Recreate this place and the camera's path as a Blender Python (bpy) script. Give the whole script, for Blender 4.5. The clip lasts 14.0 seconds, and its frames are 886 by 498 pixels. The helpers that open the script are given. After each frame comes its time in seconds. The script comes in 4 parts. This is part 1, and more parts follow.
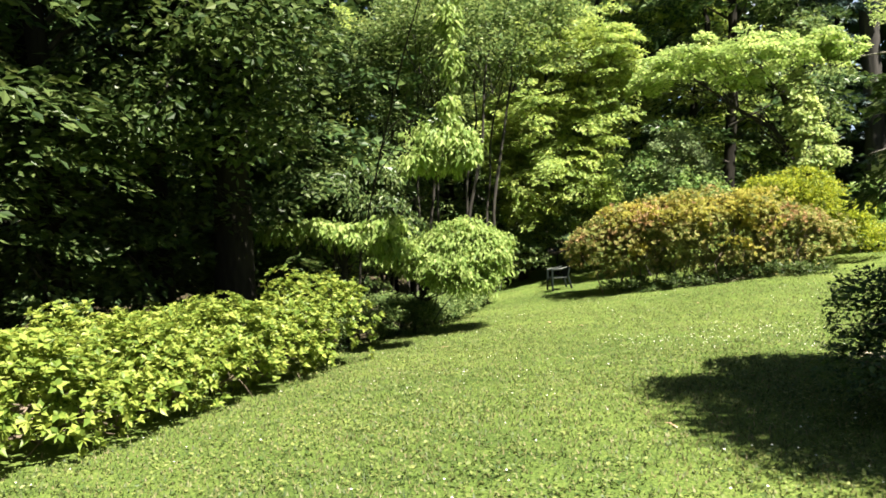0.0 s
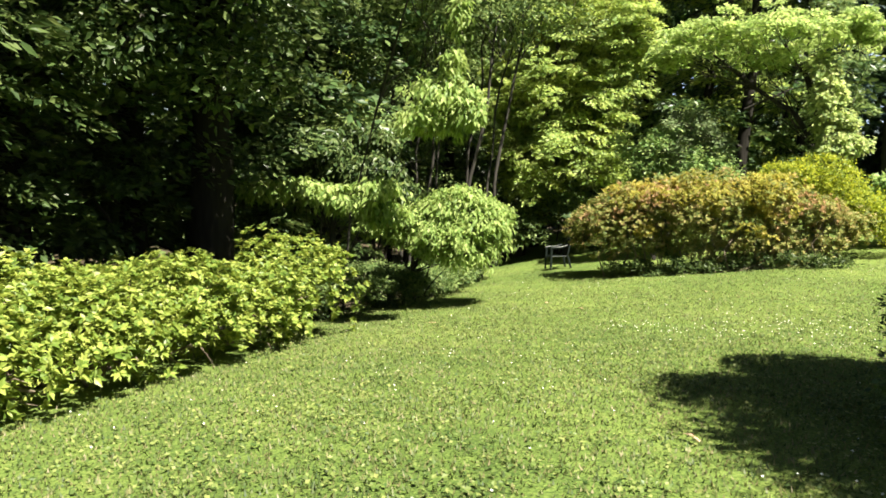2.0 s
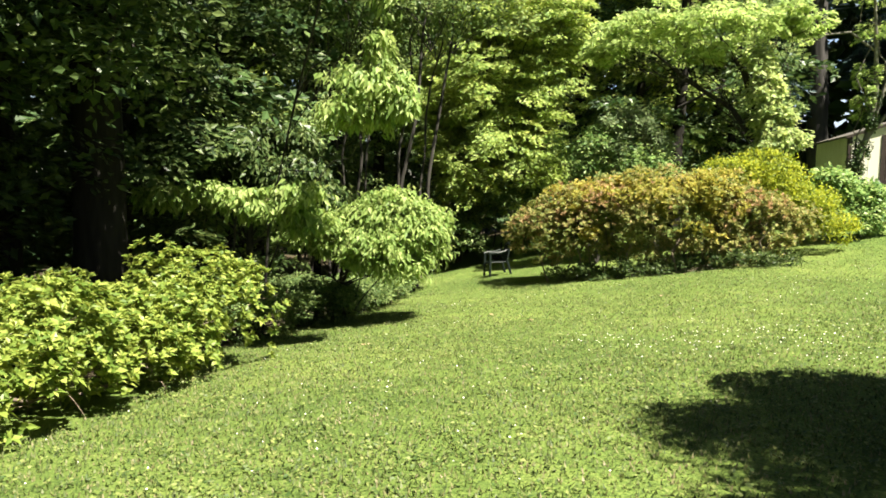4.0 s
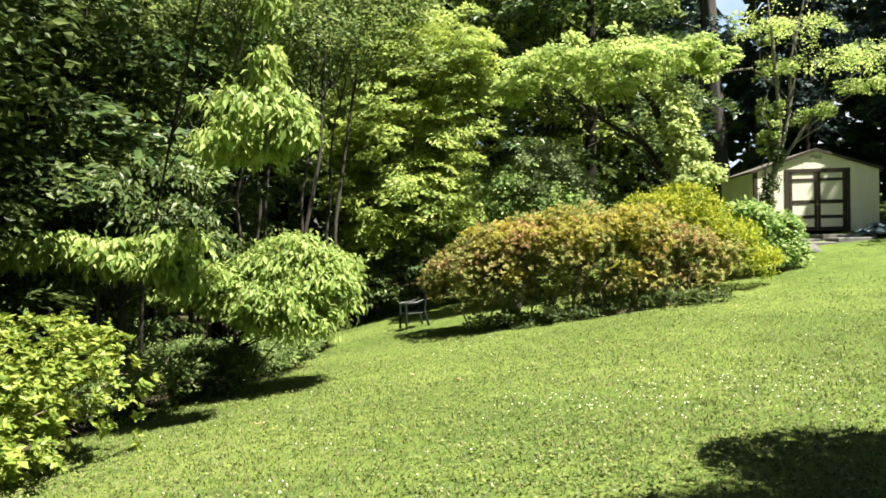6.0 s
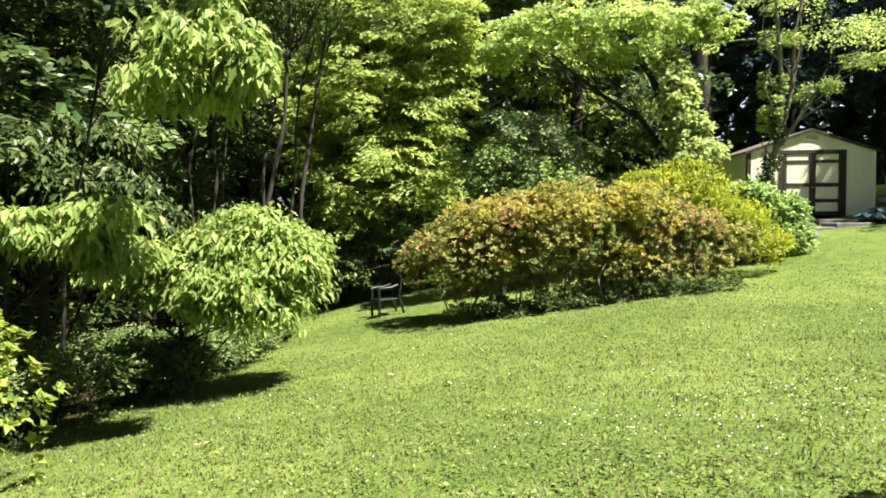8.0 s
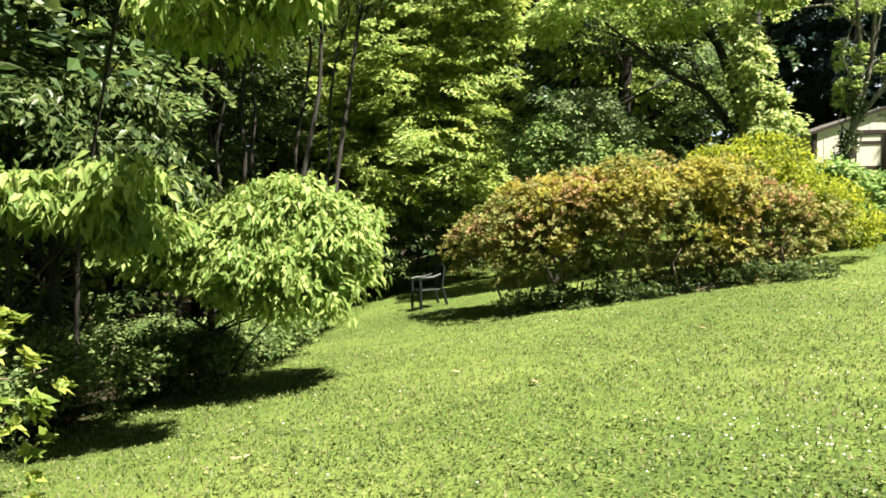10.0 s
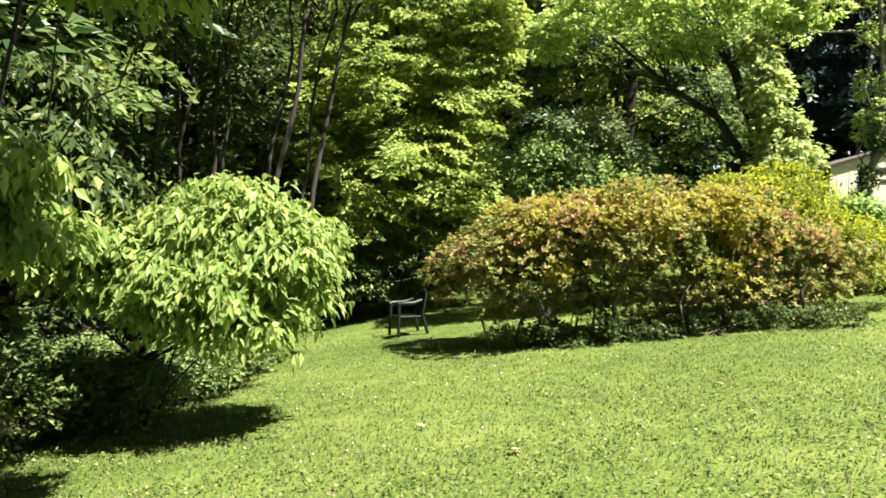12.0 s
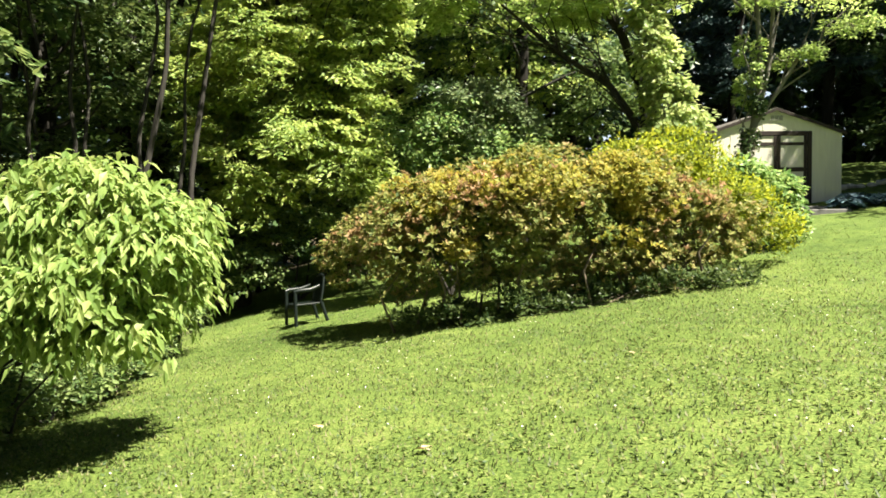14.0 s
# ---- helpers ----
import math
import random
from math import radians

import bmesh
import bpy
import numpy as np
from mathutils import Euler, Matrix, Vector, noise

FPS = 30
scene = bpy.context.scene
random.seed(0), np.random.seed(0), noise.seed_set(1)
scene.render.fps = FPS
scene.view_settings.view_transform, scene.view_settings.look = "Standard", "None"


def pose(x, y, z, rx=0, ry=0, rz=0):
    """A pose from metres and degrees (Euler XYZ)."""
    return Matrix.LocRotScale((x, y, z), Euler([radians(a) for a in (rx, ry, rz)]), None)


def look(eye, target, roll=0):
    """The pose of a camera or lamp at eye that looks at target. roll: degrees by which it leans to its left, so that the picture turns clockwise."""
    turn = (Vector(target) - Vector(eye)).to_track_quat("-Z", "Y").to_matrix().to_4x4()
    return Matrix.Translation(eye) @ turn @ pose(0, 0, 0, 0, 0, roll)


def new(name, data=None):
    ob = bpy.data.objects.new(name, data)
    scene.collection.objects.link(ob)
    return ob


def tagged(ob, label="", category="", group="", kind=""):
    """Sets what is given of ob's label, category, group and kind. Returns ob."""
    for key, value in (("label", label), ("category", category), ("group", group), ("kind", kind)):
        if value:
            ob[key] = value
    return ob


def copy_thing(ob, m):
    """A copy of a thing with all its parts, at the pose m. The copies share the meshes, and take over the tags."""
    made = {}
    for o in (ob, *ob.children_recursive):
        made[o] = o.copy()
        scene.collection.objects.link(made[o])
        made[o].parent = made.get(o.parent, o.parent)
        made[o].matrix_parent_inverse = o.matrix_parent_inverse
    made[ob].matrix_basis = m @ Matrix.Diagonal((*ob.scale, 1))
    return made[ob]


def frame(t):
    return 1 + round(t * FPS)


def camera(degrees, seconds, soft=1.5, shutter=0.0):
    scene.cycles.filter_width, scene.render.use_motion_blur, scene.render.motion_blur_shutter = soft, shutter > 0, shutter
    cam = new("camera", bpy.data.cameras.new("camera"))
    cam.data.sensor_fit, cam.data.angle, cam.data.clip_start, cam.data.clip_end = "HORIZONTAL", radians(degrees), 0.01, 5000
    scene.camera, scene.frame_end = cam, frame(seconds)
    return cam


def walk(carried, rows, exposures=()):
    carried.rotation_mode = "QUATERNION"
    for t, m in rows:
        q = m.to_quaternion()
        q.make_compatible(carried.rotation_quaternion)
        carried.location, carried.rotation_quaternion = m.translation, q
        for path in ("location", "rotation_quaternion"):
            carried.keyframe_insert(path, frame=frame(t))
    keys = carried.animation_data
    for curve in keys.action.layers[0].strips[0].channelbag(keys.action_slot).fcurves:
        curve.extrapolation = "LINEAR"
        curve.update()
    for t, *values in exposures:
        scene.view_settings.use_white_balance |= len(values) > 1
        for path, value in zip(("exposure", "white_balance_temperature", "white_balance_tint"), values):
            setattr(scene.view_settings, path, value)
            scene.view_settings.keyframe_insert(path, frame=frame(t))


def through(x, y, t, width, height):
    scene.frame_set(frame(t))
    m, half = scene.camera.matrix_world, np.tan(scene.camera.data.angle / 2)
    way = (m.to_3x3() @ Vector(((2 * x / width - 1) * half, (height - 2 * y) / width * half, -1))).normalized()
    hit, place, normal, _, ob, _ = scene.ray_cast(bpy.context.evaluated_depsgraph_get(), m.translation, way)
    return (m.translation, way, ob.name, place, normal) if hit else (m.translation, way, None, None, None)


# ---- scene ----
cam = camera(66.4, 14.0, soft=1.7)

EXPOSURE = 2.14
PATH = [
    (0, (-6.344, -26.685, 0.436), (-7.044, -24.816, 0.308), -1.5),
    (0.5, (-6.441, -26.519, 0.417), (-7.072, -24.623, 0.322), -1.6),
    (1, (-6.557, -26.339, 0.375), (-7.14, -24.429, 0.262), 0.9),
    (1.5, (-6.558, -26.083, 0.335), (-7.358, -24.253, 0.233), 0.8),
    (2, (-6.599, -25.815, 0.307), (-7.289, -23.95, 0.099), 1.9),
    (2.5, (-6.76, -25.503, 0.28), (-7.263, -23.578, 0.072), -2.0),
    (3, (-6.856, -25.194, 0.248), (-7.434, -23.285, 0.106), -1.1),
    (3.5, (-6.951, -24.878, 0.223), (-7.496, -22.964, 0.027), 0.1),
    (6, (-7.375, -23.177, 0.049), (-7.622, -21.193, 0.016), -1.2),
    (6.5, (-7.411, -22.765, 0.03), (-7.474, -20.772, -0.118), 1.9),
    (7, (-7.541, -22.393, 0.017), (-7.6, -20.394, -0.009), 0.5),
    (7.5, (-7.662, -21.994, 0.006), (-7.775, -19.999, -0.072), -0.3),
    (10, (-8.464, -20.42, -0.336), (-8.676, -18.433, -0.427), -0.6),
    (10.5, (-8.574, -20.038, -0.347), (-8.843, -18.057, -0.341), -2.2),
    (11, (-8.625, -19.693, -0.349), (-8.839, -17.705, -0.411), 0.5),
    (11.5, (-8.596, -19.377, -0.35), (-8.77, -17.384, -0.362), 2.1),
    (12, (-8.394, -19.154, -0.347), (-8.589, -17.163, -0.374), 2.2),
    (12.5, (-8.237, -19.028, -0.371), (-8.302, -17.03, -0.407), 1.3),
    (13, (-8.238, -18.913, -0.381), (-8.229, -16.914, -0.422), 1.2),
    (13.5, (-8.315, -18.736, -0.383), (-8.141, -16.744, -0.401), -2.7),
    (14, (-8.372, -18.579, -0.384), (-8.275, -16.583, -0.465), -0.7),
]
walk(cam, [(t, look(eye, target, roll)) for t, eye, target, roll in PATH], exposures=[(0.0, EXPOSURE, 6900, 8)])

# ---- world and sun ----
SUN_AZ = Vector((0.88, -0.47, 0.0)).normalized()   # level direction towards the sun
SUN_EL = radians(60)
to_sun = SUN_AZ * math.cos(SUN_EL) + Vector((0, 0, math.sin(SUN_EL)))
world = bpy.data.worlds.new("sky")
world.use_nodes = True
scene.world = world
_sky = world.node_tree.nodes.new("ShaderNodeTexSky")
_sky.sky_type, _sky.sun_disc = "NISHITA", False
_sky.sun_elevation, _sky.sun_rotation = SUN_EL, math.atan2(SUN_AZ.x, SUN_AZ.y)
world.node_tree.links.new(_sky.outputs[0], world.node_tree.nodes["Background"].inputs[0])
world.node_tree.nodes["Background"].inputs[1].default_value = 0.017
_sun = bpy.data.lights.new("sun", "SUN")
_sun.energy, _sun.angle, _sun.color = 5.0, radians(0.53), (1.0, 0.95, 0.86)
sun_lamp = new("sun", _sun)
sun_lamp.matrix_world = look((0, 0, 60), Vector((0, 0, 60)) - to_sun)


# ---- ground shape ----
def ground_z(x, y):
    """Height of the sloping lawn; works on numbers and on numpy arrays."""
    u = np.clip(x, -19.0, 9.0) + 8.0
    v = np.clip(y, -30.0, 7.0) + 15.0
    swell = 0.012 * np.sin(x * 2.1 + 1.3 * np.sin(y * 0.9)) + 0.010 * np.sin(y * 2.7 + x)
    return swell - 1.79114 + 0.11417 * u - 0.03974 * v - 0.00333 * u * u + 0.00492 * u * v + 0.00327 * v * v


def gz(x, y):
    return float(ground_z(np.float64(x), np.float64(y)))


# ---- materials ----
def nodes_of(name):
    m = bpy.data.materials.new(name)
    m.use_nodes = True
    m.node_tree.nodes.clear()
    return m, m.node_tree.nodes, m.node_tree.links


def ramp(n, stops):
    r = n.new("ShaderNodeValToRGB")
    e = r.color_ramp.elements
    while len(e) < len(stops):
        e.new(0.5)
    for el, (p, c) in zip(e, stops):
        el.position, el.color = p, (*c, 1)
    return r


def noise_tex(n, l, scale, detail=3.0, coord="Object"):
    co = n.new("ShaderNodeTexCoord")
    t = n.new("ShaderNodeTexNoise")
    t.inputs["Scale"].default_value, t.inputs["Detail"].default_value = scale, detail
    l.new(co.outputs[coord], t.inputs["Vector"])
    return t


def leaf_material(name, stops, through=0.35, rough=0.5, patch=1.2, patch_mix=0.35, spec=0.2):
    """Leaves: colour by leaf and by patch of the crown, light shining partly through."""
    stops = [(p, (c[0] * 1.22, c[1] * 1.05, c[2] * 2.1)) for p, c in stops]
    m, n, l = nodes_of(name)
    geo = n.new("ShaderNodeNewGeometry")
    tex = noise_tex(n, l, patch, 2.0)
    mix = n.new("ShaderNodeMix")
    mix.inputs[0].default_value = patch_mix
    l.new(geo.outputs["Random Per Island"], mix.inputs[2])
    l.new(tex.outputs["Fac"], mix.inputs[3])
    r = ramp(n, stops)
    l.new(mix.outputs[0], r.inputs[0])
    b = n.new("ShaderNodeBsdfPrincipled")
    b.inputs["Roughness"].default_value = rough
    b.inputs["Specular IOR Level"].default_value = spec
    l.new(r.outputs[0], b.inputs["Base Color"])
    tr = n.new("ShaderNodeBsdfTranslucent")
    hue = n.new("ShaderNodeHueSaturation")
    hue.inputs["Hue"].default_value, hue.inputs["Saturation"].default_value, hue.inputs["Value"].default_value = 0.485, 1.05, 1.15
    l.new(r.outputs[0], hue.inputs["Color"])
    l.new(hue.outputs[0], tr.inputs[0])
    sh = n.new("ShaderNodeMixShader")
    sh.inputs[0].default_value = through
    l.new(b.outputs[0], sh.inputs[1])
    l.new(tr.outputs[0], sh.inputs[2])
    o = n.new("ShaderNodeOutputMaterial")
    l.new(sh.outputs[0], o.inputs[0])
    return m


def rough_material(name, stops, scale=6.0, rough=0.85, bump=0.3, detail=6.0, stretch=None, spec=0.3, metal=0.0):
    """Stained, grainy surface: two scales of noise for colour and relief."""
    m, n, l = nodes_of(name)
    co = n.new("ShaderNodeTexCoord")
    mp = n.new("ShaderNodeMapping")
    if stretch:
        mp.inputs["Scale"].default_value = stretch
    l.new(co.outputs["Object"], mp.inputs[0])
    big, fine = n.new("ShaderNodeTexNoise"), n.new("ShaderNodeTexNoise")
    big.inputs["Scale"].default_value, big.inputs["Detail"].default_value = scale * 0.2, 3
    fine.inputs["Scale"].default_value, fine.inputs["Detail"].default_value = scale, detail
    mix = n.new("ShaderNodeMix")
    mix.inputs[0].default_value = 0.5
    for i, t in enumerate((big, fine)):
        l.new(mp.outputs[0], t.inputs["Vector"])
        l.new(t.outputs["Fac"], mix.inputs[2 + i])
    r = ramp(n, stops)
    l.new(mix.outputs[0], r.inputs[0])
    bp = n.new("ShaderNodeBump")
    bp.inputs["Strength"].default_value, bp.inputs["Distance"].default_value = bump, 0.02
    l.new(fine.outputs["Fac"], bp.inputs["Height"])
    b = n.new("ShaderNodeBsdfPrincipled")
    b.inputs["Roughness"].default_value, b.inputs["Metallic"].default_value = rough, metal
    b.inputs["Specular IOR Level"].default_value = spec
    l.new(r.outputs[0], b.inputs["Base Color"])
    l.new(bp.outputs[0], b.inputs["Normal"])
    o = n.new("ShaderNodeOutputMaterial")
    l.new(b.outputs[0], o.inputs[0])
    return m


HEDGE_LEAF = leaf_material("hedge_leaf", [(0.2, (0.074, 0.144, 0.013)), (0.5, (0.154, 0.242, 0.023)), (0.8, (0.255, 0.34, 0.04))], 0.4, 0.4, spec=0.22)
PALE_LEAF = leaf_material("pale_leaf", [(0.2, (0.104, 0.2, 0.025)), (0.5, (0.196, 0.319, 0.046)), (0.8, (0.295, 0.418, 0.076))], 0.48, 0.42, spec=0.15)
MAPLE_LEAF = leaf_material("maple_leaf", [(0.2, (0.127, 0.234, 0.035)), (0.5, (0.254, 0.39, 0.055)), (0.8, (0.392, 0.515, 0.081))], 0.5, 0.42, 0.7, 0.5, spec=0.2)
CANOPY_LEAF = leaf_material("canopy_leaf", [(0.2, (0.158, 0.285, 0.046)), (0.5, (0.279, 0.435, 0.075)), (0.8, (0.391, 0.54, 0.11))], 0.60, 0.42, spec=0.2)
VINE_LEAF = leaf_material("vine_leaf", [(0.2, (0.159, 0.265, 0.053)), (0.5, (0.284, 0.423, 0.079)), (0.8, (0.409, 0.529, 0.118))], 0.5, 0.42, spec=0.2)
GOLD_LEAF = leaf_material("gold_leaf", [(0.2, (0.083, 0.144, 0.012)), (0.5, (0.209, 0.305, 0.017)), (0.8, (0.341, 0.42, 0.031))], 0.5)
RUST_LEAF = leaf_material("rust_leaf", [(0.2, (0.043, 0.087, 0.015)), (0.4, (0.14, 0.198, 0.026)), (0.6, (0.232, 0.264, 0.041)), (0.8, (0.324, 0.271, 0.069))], 0.38, 0.55, 1.1, 0.55)
TIP_LEAF = leaf_material("rust_tip_leaf", [(0.2, (0.152, 0.129, 0.029)), (0.5, (0.253, 0.194, 0.044)), (0.8, (0.374, 0.286, 0.078))], 0.4, 0.5, 1.3, 0.4)
OCHRE_LEAF = leaf_material("ochre_leaf", [(0.2, (0.138, 0.192, 0.02)), (0.5, (0.276, 0.318, 0.033)), (0.8, (0.402, 0.372, 0.053))], 0.45, 0.55, 1.3, 0.5)
GREEN_LEAF = leaf_material("green_leaf", [(0.2, (0.072, 0.168, 0.026)), (0.5, (0.168, 0.312, 0.048)), (0.8, (0.288, 0.42, 0.077))], 0.45, 0.38, spec=0.25)
# shade put into the colour: a darker copy of the woodland green
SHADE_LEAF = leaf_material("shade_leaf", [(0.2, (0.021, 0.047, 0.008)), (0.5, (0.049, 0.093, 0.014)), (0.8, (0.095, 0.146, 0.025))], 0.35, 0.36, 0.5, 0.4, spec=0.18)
BLUE_LEAF = leaf_material("bluish_leaf", [(0.2, (0.085, 0.155, 0.038)), (0.5, (0.160, 0.255, 0.060)), (0.8, (0.240, 0.330, 0.084))], 0.45, 0.5)
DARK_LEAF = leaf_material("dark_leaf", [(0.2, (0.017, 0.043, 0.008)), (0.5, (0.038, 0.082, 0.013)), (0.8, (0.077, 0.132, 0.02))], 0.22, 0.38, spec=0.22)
WOOD_LEAF = leaf_material("woodland_leaf", [(0.2, (0.046, 0.097, 0.018)), (0.5, (0.114, 0.2, 0.033)), (0.8, (0.209, 0.303, 0.058))], 0.42, 0.36, 0.4, 0.4, spec=0.15)
NEEDLE = leaf_material("pine_needle", [(0.2, (0.018, 0.045, 0.022)), (0.5, (0.035, 0.075, 0.036)), (0.8, (0.060, 0.105, 0.050))], 0.15, 0.5)
BLADE = leaf_material("grass_blade", [(0.2, (0.024, 0.054, 0.008)), (0.5, (0.08, 0.118, 0.02)), (0.7, (0.136, 0.156, 0.032)), (0.85, (0.209, 0.198, 0.067))], 0.3, 0.5, 4.0, 0.5)
WEED = leaf_material("clover_leaf", [(0.2, (0.038, 0.08, 0.011)), (0.5, (0.089, 0.143, 0.019)), (0.8, (0.162, 0.215, 0.035))], 0.25, 0.45, 2.5, 0.35)
HOSTA_LEAF = leaf_material("hosta_leaf", [(0.2, (0.050, 0.115, 0.070)), (0.5, (0.090, 0.180, 0.105)), (0.8, (0.150, 0.250, 0.150))], 0.2, 0.35)
BARK = rough_material("bark", [(0.3, (0.016, 0.014, 0.012)), (0.7, (0.055, 0.050, 0.043))], 14, 0.9, 0.9, stretch=(1, 1, 0.25))
PALE_BARK = rough_material("pale_bark", [(0.3, (0.080, 0.072, 0.060)), (0.7, (0.200, 0.185, 0.158))], 12, 0.85, 0.7, stretch=(1, 1, 0.3))
GREY_BARK = rough_material("grey_bark", [(0.3, (0.022, 0.021, 0.020)), (0.7, (0.065, 0.060, 0.056))], 10, 0.9, 0.9, stretch=(1, 1, 0.2))
# bark darkened in the colour, for trunks standing in deep shade
SHADE_BARK = rough_material("shade_bark", [(0.3, (0.008, 0.007, 0.006)), (0.7, (0.028, 0.026, 0.022))], 12, 0.95, 0.9, stretch=(1, 1, 0.2), spec=0.1)
TWIG = rough_material("twig_wood", [(0.3, (0.090, 0.065, 0.045)), (0.7, (0.230, 0.185, 0.140))], 20, 0.85, 0.3)
SIDING = rough_material("cream_siding", [(0.3, (0.570, 0.548, 0.460)), (0.7, (0.670, 0.648, 0.555))], 5, 0.7, 0.12, stretch=(3, 3, 0.4))
DARK_TRIM = rough_material("dark_brown_trim", [(0.3, (0.018, 0.012, 0.010)), (0.7, (0.040, 0.028, 0.022))], 9, 0.6, 0.15)
SHINGLE = rough_material("grey_shingle", [(0.3, (0.050, 0.045, 0.040)), (0.7, (0.130, 0.120, 0.105))], 12, 0.95, 0.5)
CHAIR_PLASTIC = rough_material("dark_green_plastic", [(0.3, (0.005, 0.009, 0.008)), (0.7, (0.010, 0.015, 0.013))], 8, 0.42, 0.05, spec=0.3)
SLAB = rough_material("grey_slab", [(0.3, (0.090, 0.088, 0.085)), (0.7, (0.190, 0.184, 0.178))], 8, 0.9, 0.4)
STONE = rough_material("dark_stone", [(0.3, (0.045, 0.045, 0.045)), (0.7, (0.130, 0.125, 0.120))], 7, 0.9, 0.7)
PALE_STONE = rough_material("pale_stone", [(0.3, (0.300, 0.290, 0.270)), (0.7, (0.500, 0.480, 0.450))], 9, 0.9, 0.6)
SAND = rough_material("bare_sandy_soil", [(0.3, (0.330, 0.270, 0.190)), (0.7, (0.470, 0.400, 0.300))], 14, 0.95, 0.5)
LITTER = rough_material("dry_leaf", [(0.3, (0.330, 0.210, 0.120)), (0.7, (0.520, 0.390, 0.270))], 10, 0.8, 0.2)
WHITE_PETAL = rough_material("white_petal", [(0.3, (0.620, 0.640, 0.560)), (0.7, (0.800, 0.800, 0.740))], 10, 0.7, 0.1)
METAL = rough_material("brass_latch", [(0.3, (0.300, 0.230, 0.110)), (0.7, (0.480, 0.390, 0.220))], 20, 0.4, 0.1, metal=1.0)


def lawn_material():
    m, n, l = nodes_of("lawn_soil_and_grass")
    big = noise_tex(n, l, 0.35, 3)
    mid = noise_tex(n, l, 3.0, 5)
    fine = noise_tex(n, l, 42.0, 6)
    mix, mix2 = n.new("ShaderNodeMix"), n.new("ShaderNodeMix")
    mix.inputs[0].default_value, mix2.inputs[0].default_value = 0.5, 0.5
    l.new(big.outputs["Fac"], mix.inputs[2])
    l.new(mid.outputs["Fac"], mix.inputs[3])
    l.new(mix.outputs[0], mix2.inputs[2])
    l.new(fine.outputs["Fac"], mix2.inputs[3])
    r = ramp(n, [(0.36, (0.030, 0.055, 0.012)), (0.48, (0.075, 0.117, 0.024)), (0.57, (0.120, 0.165, 0.037)), (0.68, (0.178, 0.195, 0.062))])
    l.new(mix2.outputs[0], r.inputs[0])
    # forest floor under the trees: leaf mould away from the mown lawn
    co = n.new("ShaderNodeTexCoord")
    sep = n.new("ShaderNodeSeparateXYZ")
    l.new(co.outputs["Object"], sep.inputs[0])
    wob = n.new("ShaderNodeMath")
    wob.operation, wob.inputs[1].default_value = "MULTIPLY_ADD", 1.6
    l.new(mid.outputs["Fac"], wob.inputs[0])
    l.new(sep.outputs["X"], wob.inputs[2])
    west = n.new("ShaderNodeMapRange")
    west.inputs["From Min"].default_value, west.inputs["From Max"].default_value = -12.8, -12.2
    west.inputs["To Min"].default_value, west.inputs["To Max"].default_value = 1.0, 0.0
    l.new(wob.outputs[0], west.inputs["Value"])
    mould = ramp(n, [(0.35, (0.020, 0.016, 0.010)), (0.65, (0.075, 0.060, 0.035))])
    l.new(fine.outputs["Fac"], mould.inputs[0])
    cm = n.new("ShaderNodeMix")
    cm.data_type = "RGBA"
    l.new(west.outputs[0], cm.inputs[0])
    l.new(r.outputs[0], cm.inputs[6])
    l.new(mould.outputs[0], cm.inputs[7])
    bp = n.new("ShaderNodeBump")
    bp.inputs["Strength"].default_value, bp.inputs["Distance"].default_value = 0.8, 0.03
    l.new(fine.outputs["Fac"], bp.inputs["Height"])
    b = n.new("ShaderNodeBsdfPrincipled")
    b.inputs["Roughness"].default_value = 0.9
    b.inputs["Specular IOR Level"].default_value = 0.15
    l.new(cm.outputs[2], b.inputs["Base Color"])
    l.new(bp.outputs[0], b.inputs["Normal"])
    o = n.new("ShaderNodeOutputMaterial")
    l.new(b.outputs[0], o.inputs[0])
    return m


LAWN = lawn_material()


# ---- mesh helpers ----
def mesh_from(name, verts, tris, material, smooth=False):
    me = bpy.data.meshes.new(name)
    verts, tris = np.asarray(verts, np.float32), np.asarray(tris, np.int32)
    k = tris.shape[1]
    me.vertices.add(len(verts))
    me.vertices.foreach_set("co", verts.ravel())
    me.loops.add(tris.size)
    me.loops.foreach_set("vertex_index", tris.ravel())
    me.polygons.add(len(tris))
    me.polygons.foreach_set("loop_start", np.arange(0, tris.size, k, dtype=np.int32))
    me.polygons.foreach_set("loop_total", np.full(len(tris), k, np.int32))
    me.polygons.foreach_set("use_smooth", np.full(len(tris), smooth))
    me.update(calc_edges=True)
    me.materials.append(material)
    return me


def child(name, data, parent, label=""):
    ob = new(name, data)
    ob.parent = parent
    if label:
        tagged(ob, label)
    return ob


def part(name, bm, material, parent=None, label="", smooth=False):
    me = bpy.data.meshes.new(name)
    bm.to_mesh(me)
    bm.free()
    me.materials.append(material)
    for p in me.polygons:
        p.use_smooth = smooth
    ob = new(name, me)
    if parent is not None:
        ob.parent = parent
    if label:
        tagged(ob, label)
    return ob


def thing(name, label, category, at=(0, 0, 0), group="", kind=""):
    ob = tagged(new(name), label, category, group, kind)
    ob.location = at
    return ob


